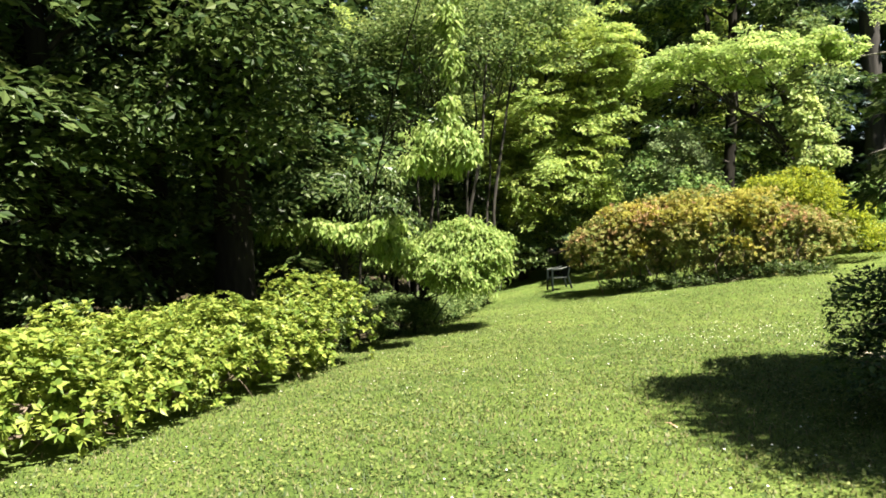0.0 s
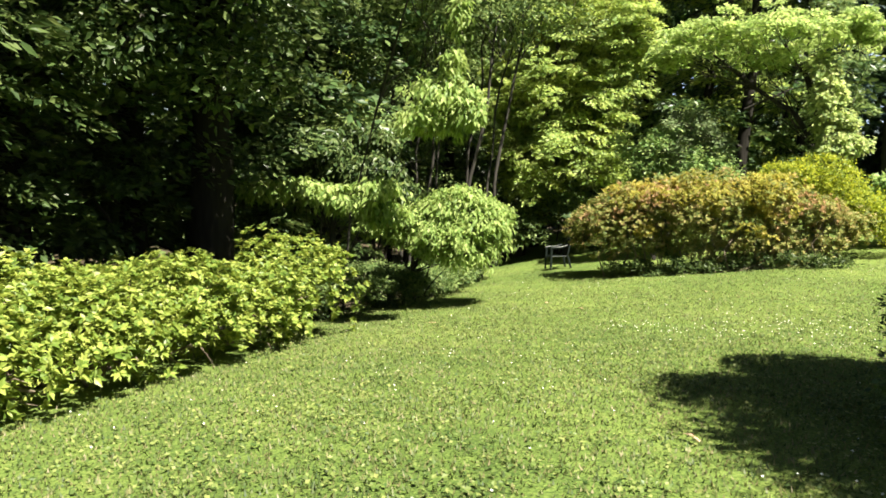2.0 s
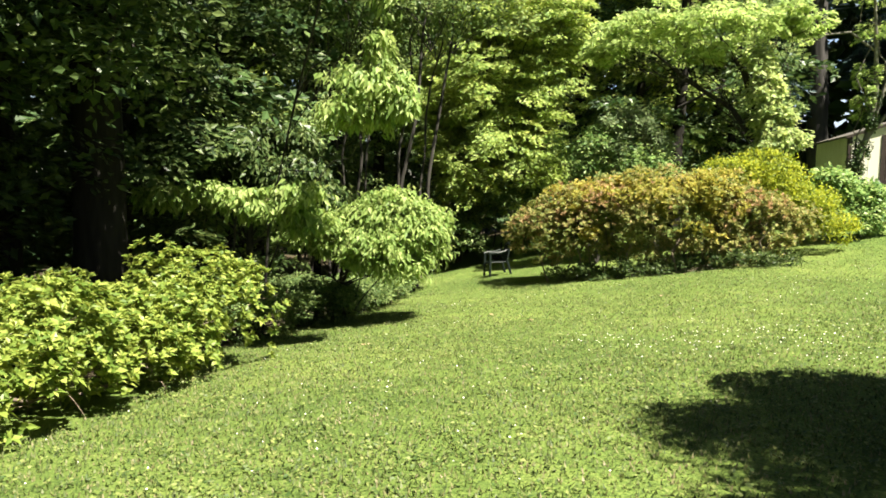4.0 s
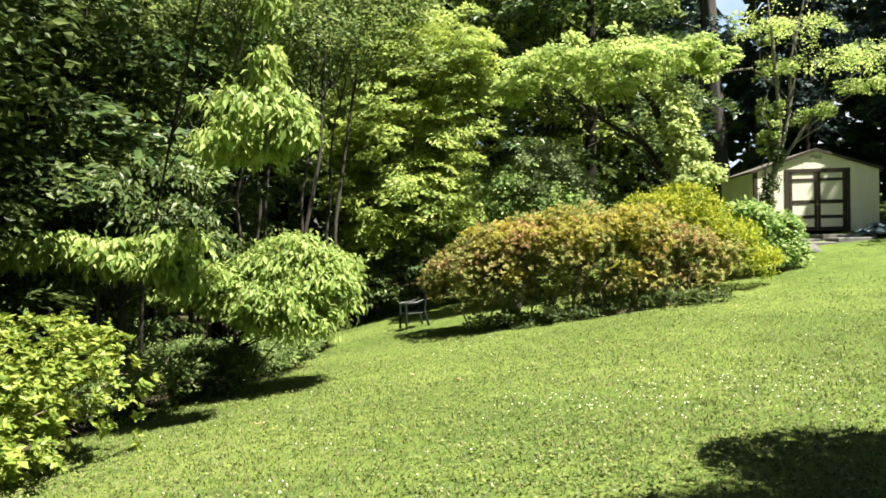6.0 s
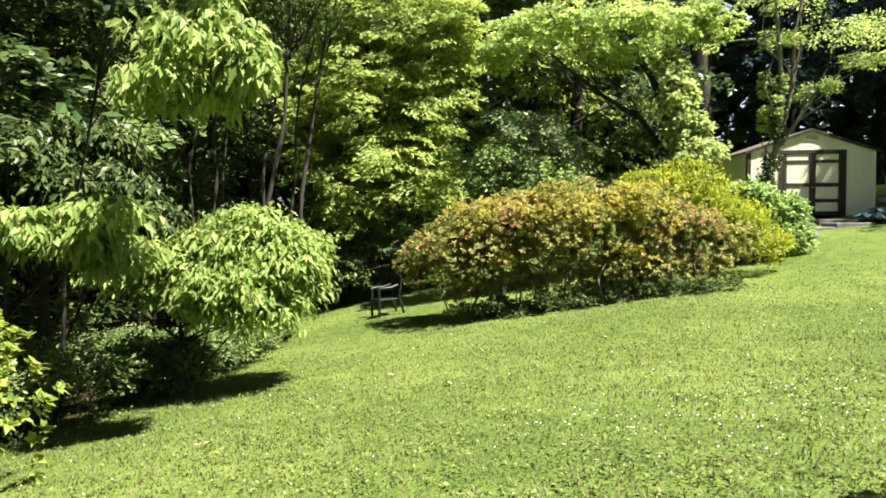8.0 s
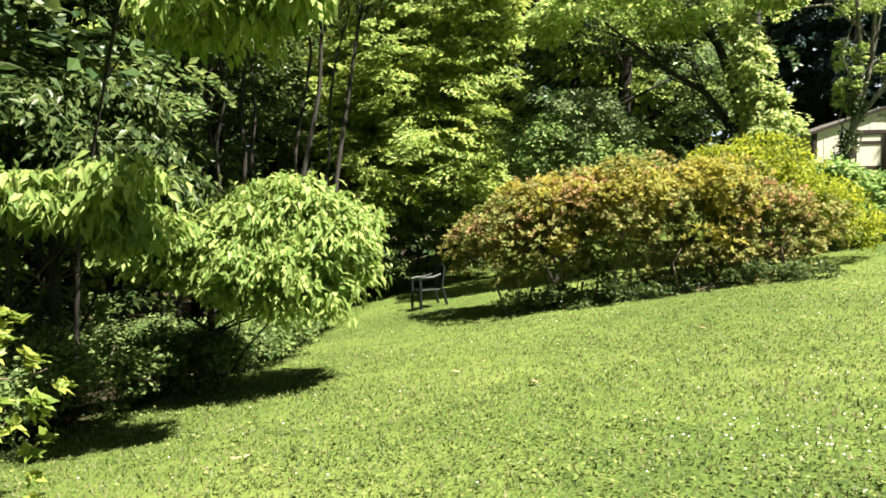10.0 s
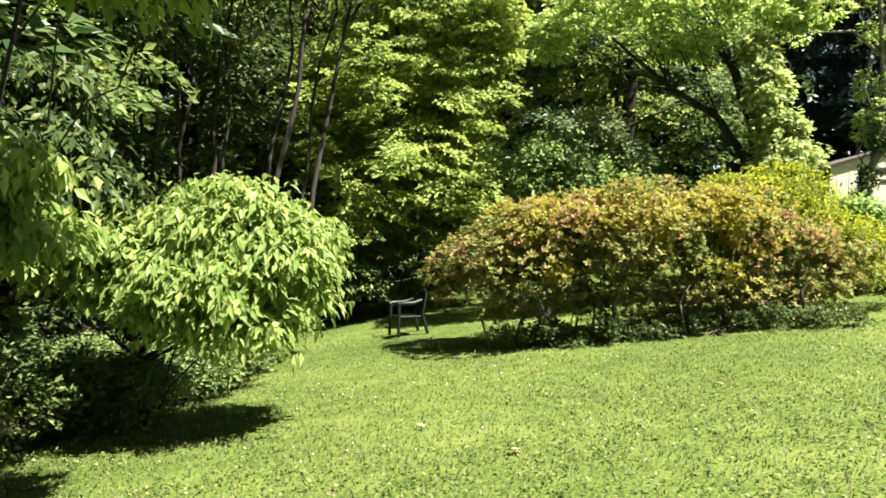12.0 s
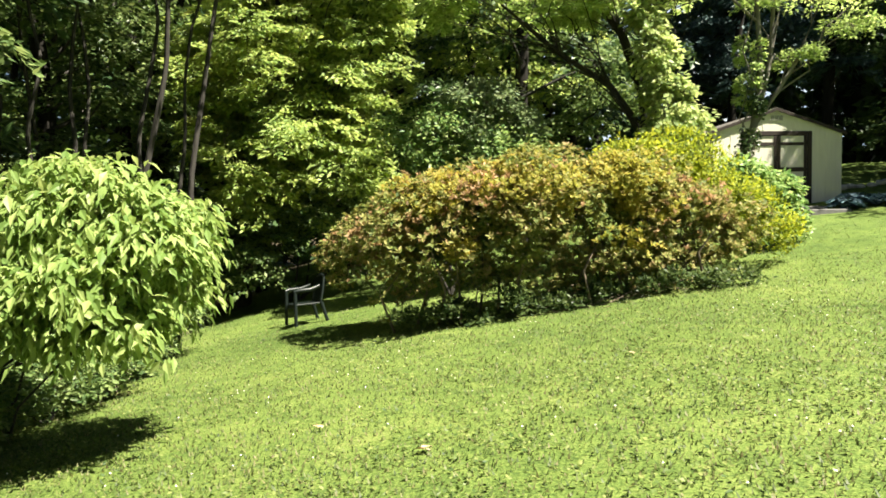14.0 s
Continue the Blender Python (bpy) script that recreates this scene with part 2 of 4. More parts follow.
def box(x0, y0, z0, x1, y1, z1, bevel=0.006, bm=None):
    """A bevelled box, alone or added to bm."""
    own = bmesh.new()
    bmesh.ops.create_cube(own, size=1.0)
    for v in own.verts:
        v.co = Vector(((x0 + x1) / 2 + v.co.x * (x1 - x0), (y0 + y1) / 2 + v.co.y * (y1 - y0), (z0 + z1) / 2 + v.co.z * (z1 - z0)))
    if bevel:
        bmesh.ops.bevel(own, geom=own.edges[:], offset=bevel, segments=1, affect="EDGES")
    if bm is None:
        return own
    tmp = bpy.data.meshes.new("tmp")
    own.to_mesh(tmp)
    own.free()
    bm.from_mesh(tmp)
    bpy.data.meshes.remove(tmp)
    return bm


def tubes(paths, sides=8):
    """Verts and quads of tapered tubes; a path is (points, radii)."""
    V, F, base = [], [], 0
    ang = np.linspace(0, 2 * np.pi, sides, endpoint=False)
    for pts, rad in paths:
        pts = np.asarray(pts, float)
        tan = np.gradient(pts, axis=0)
        tan /= np.linalg.norm(tan, axis=1)[:, None] + 1e-9
        ref = np.where(np.abs(tan[:, 2:3]) > 0.9, np.array([[1.0, 0, 0]]), np.array([[0, 0, 1.0]]))
        a = np.cross(tan, ref)
        a /= np.linalg.norm(a, axis=1)[:, None] + 1e-9
        b = np.cross(tan, a)
        ring = pts[:, None] + np.asarray(rad)[:, None, None] * (np.cos(ang)[None, :, None] * a[:, None] + np.sin(ang)[None, :, None] * b[:, None])
        n = len(pts)
        V.append(ring.reshape(-1, 3))
        i, j = np.meshgrid(np.arange(n - 1), np.arange(sides), indexing="ij")
        k = (j + 1) % sides
        F.append(np.stack([i * sides + j, i * sides + k, (i + 1) * sides + k, (i + 1) * sides + j], -1).reshape(-1, 4) + base)
        base += n * sides
    return np.concatenate(V), np.concatenate(F)


def bent(a, b, rng, wobble=0.08, n=7, sag=0.0):
    """A crooked line from a to b."""
    a, b = np.asarray(a, float), np.asarray(b, float)
    t = np.linspace(0, 1, n)[:, None]
    d = np.linalg.norm(b - a)
    p = a + (b - a) * t
    w = rng.normal(0, wobble * d, (n, 3)) * np.sin(np.pi * t) * 0.6
    p = p + w
    p[:, 2] += sag * d * np.sin(np.pi * t[:, 0])
    return p


def unit(v):
    return v / (np.linalg.norm(v, axis=-1, keepdims=True) + 1e-9)


def leaf_arrays(P, D, U, L, W, curl):
    """Leaves with a folded midrib and a drooping tip: six points, four faces each."""
    S = unit(np.cross(D, U))
    U = np.cross(S, D)
    L, W = L[:, None], W[:, None]
    drop = np.zeros_like(P)
    drop[:, 2] = -curl
    mid = P + D * L * 0.48 + drop * L * 0.12
    tip = P + D * L + drop * L * 0.5
    lef = P + D * L * 0.42 + S * W * 0.5 + U * W * 0.16 + drop * L * 0.1
    rig = P + D * L * 0.42 - S * W * 0.5 + U * W * 0.16 + drop * L * 0.1
    V = np.stack([P, lef, tip, rig, mid], 1).reshape(-1, 3)
    i = np.arange(len(P))[:, None] * 5
    F = np.concatenate([i + np.array([[0, 4, 1]]), i + np.array([[1, 4, 2]]), i + np.array([[0, 3, 4]]), i + np.array([[4, 3, 2]])], 1).reshape(-1, 3)
    return V, F


def flat_leaf_arrays(P, D, U, L, W):
    """Plain pointed leaves, two faces each."""
    S = unit(np.cross(D, U))
    U = np.cross(S, D)
    L, W = L[:, None], W[:, None]
    V = np.stack([P, P + D * L * 0.45 + S * W * 0.5 + U * W * 0.12, P + D * L, P + D * L * 0.45 - S * W * 0.5 + U * W * 0.12], 1).reshape(-1, 3)
    i = np.arange(len(P))[:, None] * 4
    F = np.concatenate([i + np.array([[0, 2, 1]]), i + np.array([[0, 3, 2]])], 1).reshape(-1, 3)
    return V, F


def foliage(lobes, sprays, per, size, wide, spread, rng, flat=0.6, droop=0.2, up=0.4, inner=0.12, curl=None, ragged=0.10, top=0.75, clumps=12, keep_off_ground=True, whorl=None):
    """Leaves in sprays over rounded lobes (x, y, z, rx, ry, rz)."""
    A = np.array(lobes, float)
    c, r = A[:, :3], A[:, 3:6]
    wgt = (r[:, 0] * r[:, 1] + r[:, 0] * r[:, 2] + r[:, 1] * r[:, 2])
    k = rng.choice(len(A), sprays, p=wgt / wgt.sum())
    # each lobe carries a few leafy clumps with gaps between them
    knots = unit(rng.normal(size=(len(A), clumps, 3)))
    knots[:, :, 2] = np.where(rng.random((len(A), clumps)) < top, np.abs(knots[:, :, 2]), knots[:, :, 2])
    reach = 1 + rng.normal(0, ragged, (len(A), clumps))
    which = rng.integers(clumps, size=sprays)
    stray = rng.normal(size=(sprays, 3)) * (1.05 / math.sqrt(clumps))
    d = unit(knots[k, which] + stray)
    rad = reach[k, which] + 0.10 - 0.16 * np.minimum(np.linalg.norm(stray, axis=1) * math.sqrt(clumps) / 1.8, 1.6) + rng.normal(0, 0.03, sprays)
    rad = np.where(rng.random(sprays) < inner, rng.uniform(0.3, 0.8, sprays), rad)
    C = c[k] + r[k] * d * rad[:, None]
    N = unit(d / np.sqrt(r[k]))
    P = (C[:, None] + rng.normal(size=(sprays, per, 3)) * spread * np.array([1, 1, flat])).reshape(-1, 3)
    Nn = np.repeat(N, per, 0)
    D = rng.normal(size=P.shape) * np.array([1, 1, 0.4]) + Nn * 0.55
    D[:, 2] -= droop * 2
    if whorl is not None:
        # leaves of a shoot stand round its tip like a rosette
        axis = unit(Nn * 0.55 + np.array([0, 0, 0.6]) + np.repeat(rng.normal(size=C.shape), per, 0) * 0.25)
        side = unit(np.cross(axis, np.array([0.31, 0.87, 0.12])))
        turn = (np.tile(np.arange(per) * 2.4, sprays) + rng.normal(0, 0.3, len(P)))[:, None]
        D = np.cos(turn) * side + np.sin(turn) * np.cross(axis, side) + axis * (whorl + rng.normal(0, 0.15, (len(P), 1)))
        P = np.repeat(C, per, 0) + axis * rng.normal(0, spread * 0.35, (len(P), 1))
        Nn = axis
    D = unit(D)
    U = unit(Nn * (1 - up) + np.array([0, 0, up]) + rng.normal(size=P.shape) * 0.33)
    L = size * rng.uniform(0.65, 1.25, len(P))
    if keep_off_ground:
        ok = P[:, 2] > ground_z(P[:, 0], P[:, 1]) + 0.03
        P, D, U, L = P[ok], D[ok], U[ok], L[ok]
    if curl is None:
        return flat_leaf_arrays(P, D, U, L, L * wide)
    return leaf_arrays(P, D, U, L, L * wide, curl)


def bough_leaves(S, E, W, n, size, wide, rng, sag=0.30, droop=0.5, tilt=0.36, twigs=9, thick=0.03):
    """Flat leafy boughs from S out to E, W wide: side twigs carry leaves that face the sky, the tips hang."""
    B = len(S)
    reach = E - S
    far = np.linalg.norm(reach, axis=1)[:, None, None]
    k = rng.integers(twigs, size=(B, n))
    t = np.clip((k + 0.5 + rng.normal(0, 0.22, (B, n))) / twigs, 0.02, 1.0) ** 0.8
    prof = np.sin(np.pi * (0.10 + 0.82 * t)) ** 0.8
    s = rng.uniform(-1, 1, (B, n)) * prof
    along = unit(reach)[:, None]
    side = unit(np.cross(along, np.array([0, 0, 1.0])))
    lat = s * W[:, None]
    P = S[:, None] + reach[:, None] * (t + 0.18 * np.abs(s))[..., None] + side * lat[..., None]
    P[..., 2] += (far[..., 0] * (0.10 * np.sin(np.pi * t) - sag * t * t)) - 0.32 * np.abs(lat) * np.abs(s) + rng.normal(0, thick, (B, n))
    D = along * 0.8 + side * (np.sign(s) * 0.7)[..., None] + rng.normal(0, 0.38, (B, n, 3))
    D[..., 2] -= droop
    U = np.array([0, 0, 0.8]) + along * 0.75 + rng.normal(0, tilt, (B, n, 3))
    P, D, U = P.reshape(-1, 3), unit(D.reshape(-1, 3)), unit(U.reshape(-1, 3))
    L = size * rng.uniform(0.6, 1.3, len(P))
    return flat_leaf_arrays(P, D, U, L, L * wide)


def lobe_boughs(lobes, per, rng, rise=0.1):
    """Boughs that fan out of rounded lobes (x, y, z, rx, ry, rz): starts, ends and widths."""
    A = np.repeat(np.array(lobes, float), per, 0)
    a = np.tile(np.arange(per) * 2 * np.pi / per, len(lobes)) + rng.normal(0, 0.5, len(A))
    out = np.stack([np.cos(a), np.sin(a), np.zeros(len(A))], -1)
    h = rng.uniform(-1, 1, len(A))
    S = A[:, :3] + out * A[:, 3:6] * 0.12
    E = A[:, :3] + out * A[:, 3:6] * rng.uniform(0.95, 1.45, (len(A), 1))
    S[:, 2] += h * A[:, 5] * 0.8
    E[:, 2] += h * A[:, 5] * 0.9 + rise * A[:, 3]
    return S, E, A[:, 3] * rng.uniform(0.38, 0.62, len(A))


def plant(name, label, category, base, lobes, leaf, bark, seed, sprays, per, size, wide, spread, stems=None, twigs=30, stem_r=0.05, group="", crown_name="crown", boughs=0, growths=(), **kw):
    """A shrub or tree: stems or trunk with limbs, fine twigs and a leafy crown. All in world places, under an Empty at its base."""
    rng = np.random.default_rng(seed)
    t = thing(name, label, category, (base[0], base[1], gz(base[0], base[1])), group)
    off = np.array(t.location)
    if boughs:
        V, F = bough_leaves(*lobe_boughs(lobes, boughs, rng), per, size, wide, rng, **kw)
    else:
        V, F = foliage(lobes, sprays, per, size, wide, spread, rng, **kw)
    child(crown_name, mesh_from(crown_name, V - off, F, leaf), t)
    A = np.array(lobes, float)
    for pts, rad in (stems or []):
        v, f = tubes([(np.asarray(pts) - off, rad)], 10)
        child("trunk" if category == "tree" else "stem", mesh_from("trunk", v, f, bark, True), t)
    start = np.array(stems[0][0][-1]) if stems else np.array([base[0], base[1], off[2]])
    limbs = []
    for row in A:
        s = start
        if stems:
            near = [np.min(np.linalg.norm(np.asarray(p)[:, :2] - row[:2], axis=1)) for p, _ in stems]
            line = np.asarray(stems[int(np.argmin(near))][0])
            s = line[int(len(line) * rng.uniform(0.45, 0.95)) - 1]
        limbs.append((bent(s - off, row[:3] - off, rng), np.linspace(stem_r, stem_r * 0.35, 7)))
    for limb in limbs:
        v, f = tubes([limb], 7)
        child("limb", mesh_from("limb", v, f, bark, True), t)
    tw = []
    for _ in range(twigs):
        row = A[rng.integers(len(A))]
        d = unit(rng.normal(size=3))
        tw.append((bent(row[:3] + row[3:6] * d * 0.15 - off, row[:3] + row[3:6] * d * rng.uniform(0.85, 1.08) - off, rng, 0.1, 5), np.linspace(stem_r * 0.28 + 0.002, 0.002, 5)))
    for g_name, g_lobes, g_leaf, g_sprays, g_kw in growths:
        V, F = foliage(g_lobes, g_sprays, rng=rng, **g_kw)
        child(g_name, mesh_from(g_name, V - off, F, g_leaf), t)
    if tw:
        v, f = tubes(tw, 4)
        tagged(child("twig_tangle", mesh_from("twig_tangle", v, f, TWIG, True), t), kind="stuff")
    return t


# ---- ground ----
def build_ground():
    xs = np.concatenate([[-900, -300, -120, -60, -40, -30], np.arange(-24, 12.01, 0.4), [16, 24, 40, 60, 120, 300, 900]])
    ys = np.concatenate([[-900, -300, -120, -60, -40], np.arange(-32, 12.01, 0.4), [16, 24, 40, 60, 120, 300, 900]])
    X, Y = np.meshgrid(xs, ys, indexing="ij")
    Z = ground_z(X, Y)
    V = np.stack([X, Y, Z], -1).reshape(-1, 3)
    n, m = len(xs), len(ys)
    i, j = np.meshgrid(np.arange(n - 1), np.arange(m - 1), indexing="ij")
    a = i * m + j
    F = np.stack([a, a + m, a + m + 1, a + 1], -1).reshape(-1, 4)
    return tagged(new("ground", mesh_from("ground", V, F, LAWN, True)), "sloping mown lawn running into woodland floor", "ground", kind="structure")


build_ground()


def lawn_edge(y):
    """The x at which the mown lawn meets the shrubs on its lower side."""
    return np.interp(y, [-26, -22, -19, -16.5, -14, -10, -5, 2], [-10.9, -11.2, -11.6, -12.6, -13.3, -13.3, -13.2, -12.9])


def build_grass():
    rng = np.random.default_rng(11)
    n = 900000
    P = np.stack([rng.uniform(-13.5, 7.0, n), rng.uniform(-27.0, 3.0, n)], -1)
    dens = np.clip(0.95 - np.maximum(P[:, 1] + 20.5, 0) * 0.055, 0.14, 1.0) * np.clip(1.15 - np.maximum(P[:, 0] + 5.0, 0) * 0.16, 0.12, 1.0) * np.clip((P[:, 1] + 27.0) / 3.0, 0, 1)
    P = P[(rng.random(n) < dens * 0.72) & (P[:, 0] > lawn_edge(P[:, 1]) + rng.normal(0, 0.12, n))]
    z = ground_z(P[:, 0], P[:, 1]) + 0.005
    P = np.column_stack([P, z])
    a = rng.uniform(0, 2 * np.pi, len(P))
    lean = rng.uniform(0.25, 1.3, len(P))
    D = unit(np.stack([np.cos(a) * lean, np.sin(a) * lean, np.ones(len(P))], -1))
    S = np.stack([-np.sin(a), np.cos(a), np.zeros(len(P))], -1)
    tall = 0.6 + 0.5 * np.sin(P[:, 0] * 1.9 + np.sin(P[:, 1] * 1.3) * 2) * np.sin(P[:, 1] * 1.7)
    h = (0.032 * (0.8 + 0.35 * tall) * rng.uniform(0.5, 1.4, len(P)))[:, None]
    w = rng.uniform(0.004, 0.009, len(P))[:, None]
    V = np.stack([P - S * w, P + S * w, P + D * h], 1).reshape(-1, 3)
    F = np.arange(len(V)).reshape(-1, 3)
    tagged(new("grass", mesh_from("grass", V, F, BLADE)), "short sunlit lawn grass blades with clover", "grass", kind="stuff")
    # broad clover and weed leaves lying among the blades
    n = 300000
    q = np.stack([rng.uniform(-13.4, 3.0, n), rng.uniform(-26.5, -3.0, n)], -1)
    tuft = np.sin(q[:, 0] * 5.3 + 2 * np.sin(q[:, 1] * 3.1)) * np.sin(q[:, 1] * 6.1 + 2 * np.sin(q[:, 0] * 2.3)) + 0.6 * np.sin(q[:, 0] * 1.3 + 1) * np.sin(q[:, 1] * 1.1)
    near = np.clip(1.0 - np.maximum(q[:, 1] + 20.0, 0) * 0.05, 0.2, 1.0)
    q = q[(rng.random(n) < near * np.clip(0.38 + 0.5 * tuft, 0.04, 0.95)) & (q[:, 0] > lawn_edge(q[:, 1]) + rng.normal(0, 0.15, n))]
    m = len(q)
    P = np.column_stack([q, ground_z(q[:, 0], q[:, 1]) + rng.uniform(0.012, 0.04, m)])
    a = rng.uniform(0, 2 * np.pi, m)
    D = np.stack([np.cos(a), np.sin(a), rng.normal(0.1, 0.25, m)], -1)
    U = unit(np.array([0, 0, 1.0]) + rng.normal(0, 0.4, (m, 3)))
    L = rng.uniform(0.016, 0.042, m)
    V, F = flat_leaf_arrays(P, unit(D), U, L, L * rng.uniform(0.55, 0.9, m))
    tagged(new("clover_leaves", mesh_from("clover_leaves", V, F, WEED)), "broad clover and weed leaves among the grass", "weeds", kind="stuff")
    # clover heads
    n = 2600
    q = np.stack([rng.uniform(-11.5, -2.5, n), rng.uniform(-24, -9, n)], -1)
    dens = 0.5 + 0.5 * np.sin(q[:, 0] * 1.1 + 2) * np.sin(q[:, 1] * 0.8 + 1)
    patch = np.exp(-(((q[:, 0] + 5.9) / 1.2) ** 2 + ((q[:, 1] + 16.5) / 0.8) ** 2))
    q = q[(rng.random(n) < 0.30 * dens + 0.5 * patch) & (q[:, 0] > lawn_edge(q[:, 1]) + 0.2)]
    extra = np.stack([rng.normal(-5.9, 0.9, 110), rng.normal(-16.5, 0.5, 110)], -1)
    q = np.concatenate([q, extra])
    c = np.column_stack([q, ground_z(q[:, 0], q[:, 1]) + rng.uniform(0.03, 0.055, len(q))])
    r = rng.uniform(0.005, 0.010, len(q))[:, None, None]
    octa = np.array([[1, 0, 0], [0, 1, 0], [-1, 0, 0], [0, -1, 0], [0, 0, 0.9], [0, 0, -0.6]])
    V = (c[:, None] + r * octa).reshape(-1, 3)
    f = np.array([[0, 1, 4], [1, 2, 4], [2, 3, 4], [3, 0, 4], [1, 0, 5], [2, 1, 5], [3, 2, 5], [0, 3, 5]])
    F = (np.arange(len(q))[:, None, None] * 6 + f).reshape(-1, 3)
    tagged(new("clover_flowers", mesh_from("clover_flowers", V, F, WHITE_PETAL)), "small white clover heads scattered in the lawn", "flowers", kind="stuff")


build_grass()


# ---- shed ----
def prism(outline, y0, y1):
    """A solid from an x, z outline between two y."""
    bm = bmesh.new()
    a = [bm.verts.new((x, y0, z)) for x, z in outline]
    b = [bm.verts.new((x, y1, z)) for x, z in outline]
    bm.faces.new(a)
    bm.faces.new(b[::-1])
    n = len(outline)
    for i in range(n):
        bm.faces.new((a[i], b[i], b[(i + 1) % n], a[(i + 1) % n]))
    bmesh.ops.recalc_face_normals(bm, faces=bm.faces[:])
    return bm


def build_shed():
    W, D, EAVE, APEX = 3.80, 3.7, 1.97, 2.61
    x0, x1, top = 1.04, 2.83, 1.94      # door opening
    s = thing("garden_shed", "cream wooden garden shed with dark trim and double doors", "shed", (0, 0, 0))
    slope = (APEX - EAVE) / (W / 2)
    part("front_wall", prism([(0, -0.05), (x0, -0.05), (x0, top), (x1, top), (x1, -0.05), (W, -0.05), (W, EAVE), (W / 2, APEX), (0, EAVE)], 0, 0.06), SIDING, s)
    part("rear_wall", prism([(0, -0.05), (W, -0.05), (W, EAVE), (W / 2, APEX), (0, EAVE)], D - 0.06, D), SIDING, s)
    part("side_wall", box(0, 0.062, -0.05, 0.06, D - 0.062, EAVE, 0), SIDING, s)
    part("side_wall", box(W - 0.06, 0.062, -0.05, W, D - 0.062, EAVE, 0), SIDING, s)
    part("floor_deck", box(0.05, 0.05, -0.17, W - 0.05, D - 0.05, -0.055, 0.004), DARK_TRIM, s)
    # raised battens between the siding boards
    for x in np.arange(0.30, W - 0.1, 0.305):
        zt = EAVE + slope * min(x, W - x) - 0.03
        lo = 2.05 if 0.86 < x < 3.0 else -0.05
        if zt - lo > 0.08 and not (W / 2 - 0.35 < x < W / 2 + 0.35):
            part("batten", box(x - 0.012, -0.008, lo, x + 0.012, 0.001, zt, 0.002), SIDING, s)
    for y in np.arange(0.35, D - 0.1, 0.305):
        part("batten", box(-0.008, y - 0.012, -0.05, 0.001, y + 0.012, EAVE - 0.02, 0.002), SIDING, s)
    over = 0.10
    for sg in (-1, 1):
        cx = W / 2
        xe = cx + sg * (W / 2 + over)
        ze = EAVE - slope * over
        part("roof_slope", prism([(cx, APEX + 0.005), (xe, ze + 0.005), (xe, ze + 0.07), (cx, APEX + 0.075)], -0.06, D + 0.06), SHINGLE, s, "weathered dark grey shingle roof")
        part("barge_board", prism([(cx, APEX - 0.02), (xe, ze - 0.02), (xe, ze + 0.055), (cx, APEX + 0.055)], -0.085, -0.062), DARK_TRIM, s)
    part("corner_board", box(-0.012, -0.02, -0.05, 0.10, -0.002, EAVE, 0.003), DARK_TRIM, s)
    part("corner_board", box(-0.016, -0.018, -0.05, -0.002, 0.10, EAVE - 0.02, 0.003), DARK_TRIM, s)
    part("door_frame", box(x0 - 0.10, -0.024, 0.0, x0 + 0.03, -0.003, top + 0.09, 0.004), DARK_TRIM, s)
    part("door_frame", box(x1 - 0.03, -0.024, 0.0, x1 + 0.10, -0.003, top + 0.09, 0.004), DARK_TRIM, s)
    part("door_frame", box(x0 + 0.031, -0.024, top - 0.03, x1 - 0.031, -0.003, top + 0.09, 0.004), DARK_TRIM, s)
    mid = (x0 + x1) / 2
    for a, b in ((x0 + 0.04, mid - 0.006), (mid + 0.006, x1 - 0.04)):
        d = part("door", box(a, 0.004, 0.02, b, 0.04, top - 0.04, 0.003), SIDING, s, "cream shed door with dark framing")
        part("stile", box(a, -0.016, 0.02, a + 0.09, 0.002, top - 0.04, 0.003), DARK_TRIM, d)
        part("stile", box(b - 0.09, -0.016, 0.02, b, 0.002, top - 0.04, 0.003), DARK_TRIM, d)
        for z0, z1 in ((0.02, 0.15), (0.42, 0.53), (0.90, 1.02), (1.63, 1.72), (1.90, 1.96)):
            part("rail", box(a + 0.091, -0.015, z0, b - 0.091, 0.002, z1, 0.003), DARK_TRIM, d)
        hx = a if a < mid - 0.5 else b - 0.16
        for z in (0.45, 1.66):
            part("hinge", box(hx, -0.024, z, hx + 0.16, -0.017, z + 0.05, 0.002), DARK_TRIM, d)
    latch = part("latch", box(mid - 0.05, -0.034, 0.86, mid + 0.05, -0.018, 0.90, 0.003), METAL, s, "brass door latch")
    part("knob", box(mid + 0.03, -0.06, 0.87, mid + 0.05, -0.035, 0.89, 0.004), METAL, latch)
    vent = part("gable_vent", box(W / 2 - 0.21, -0.02, 2.31, W / 2 + 0.21, -0.002, 2.48, 0.004), SIDING, s, "small louvred gable vent")
    for i in range(4):
        for k in range(3):
            xx = W / 2 - 0.17 + k * 0.12
            part("louvre", box(xx, -0.03, 2.335 + i * 0.034, xx + 0.10, -0.021, 2.352 + i * 0.034, 0.001), SLAB, vent)
    for x in (0.15, W / 2, W - 0.25):
        for y in (0.1, D - 0.35):
            zb = min(gz(x, y), gz(x + 0.2, y + 0.2)) - 0.05
            if zb < -0.2:
                part("block", box(x, y, zb, x + 0.2, y + 0.25, -0.172, 0.006), STONE, s)
    return s


build_shed()


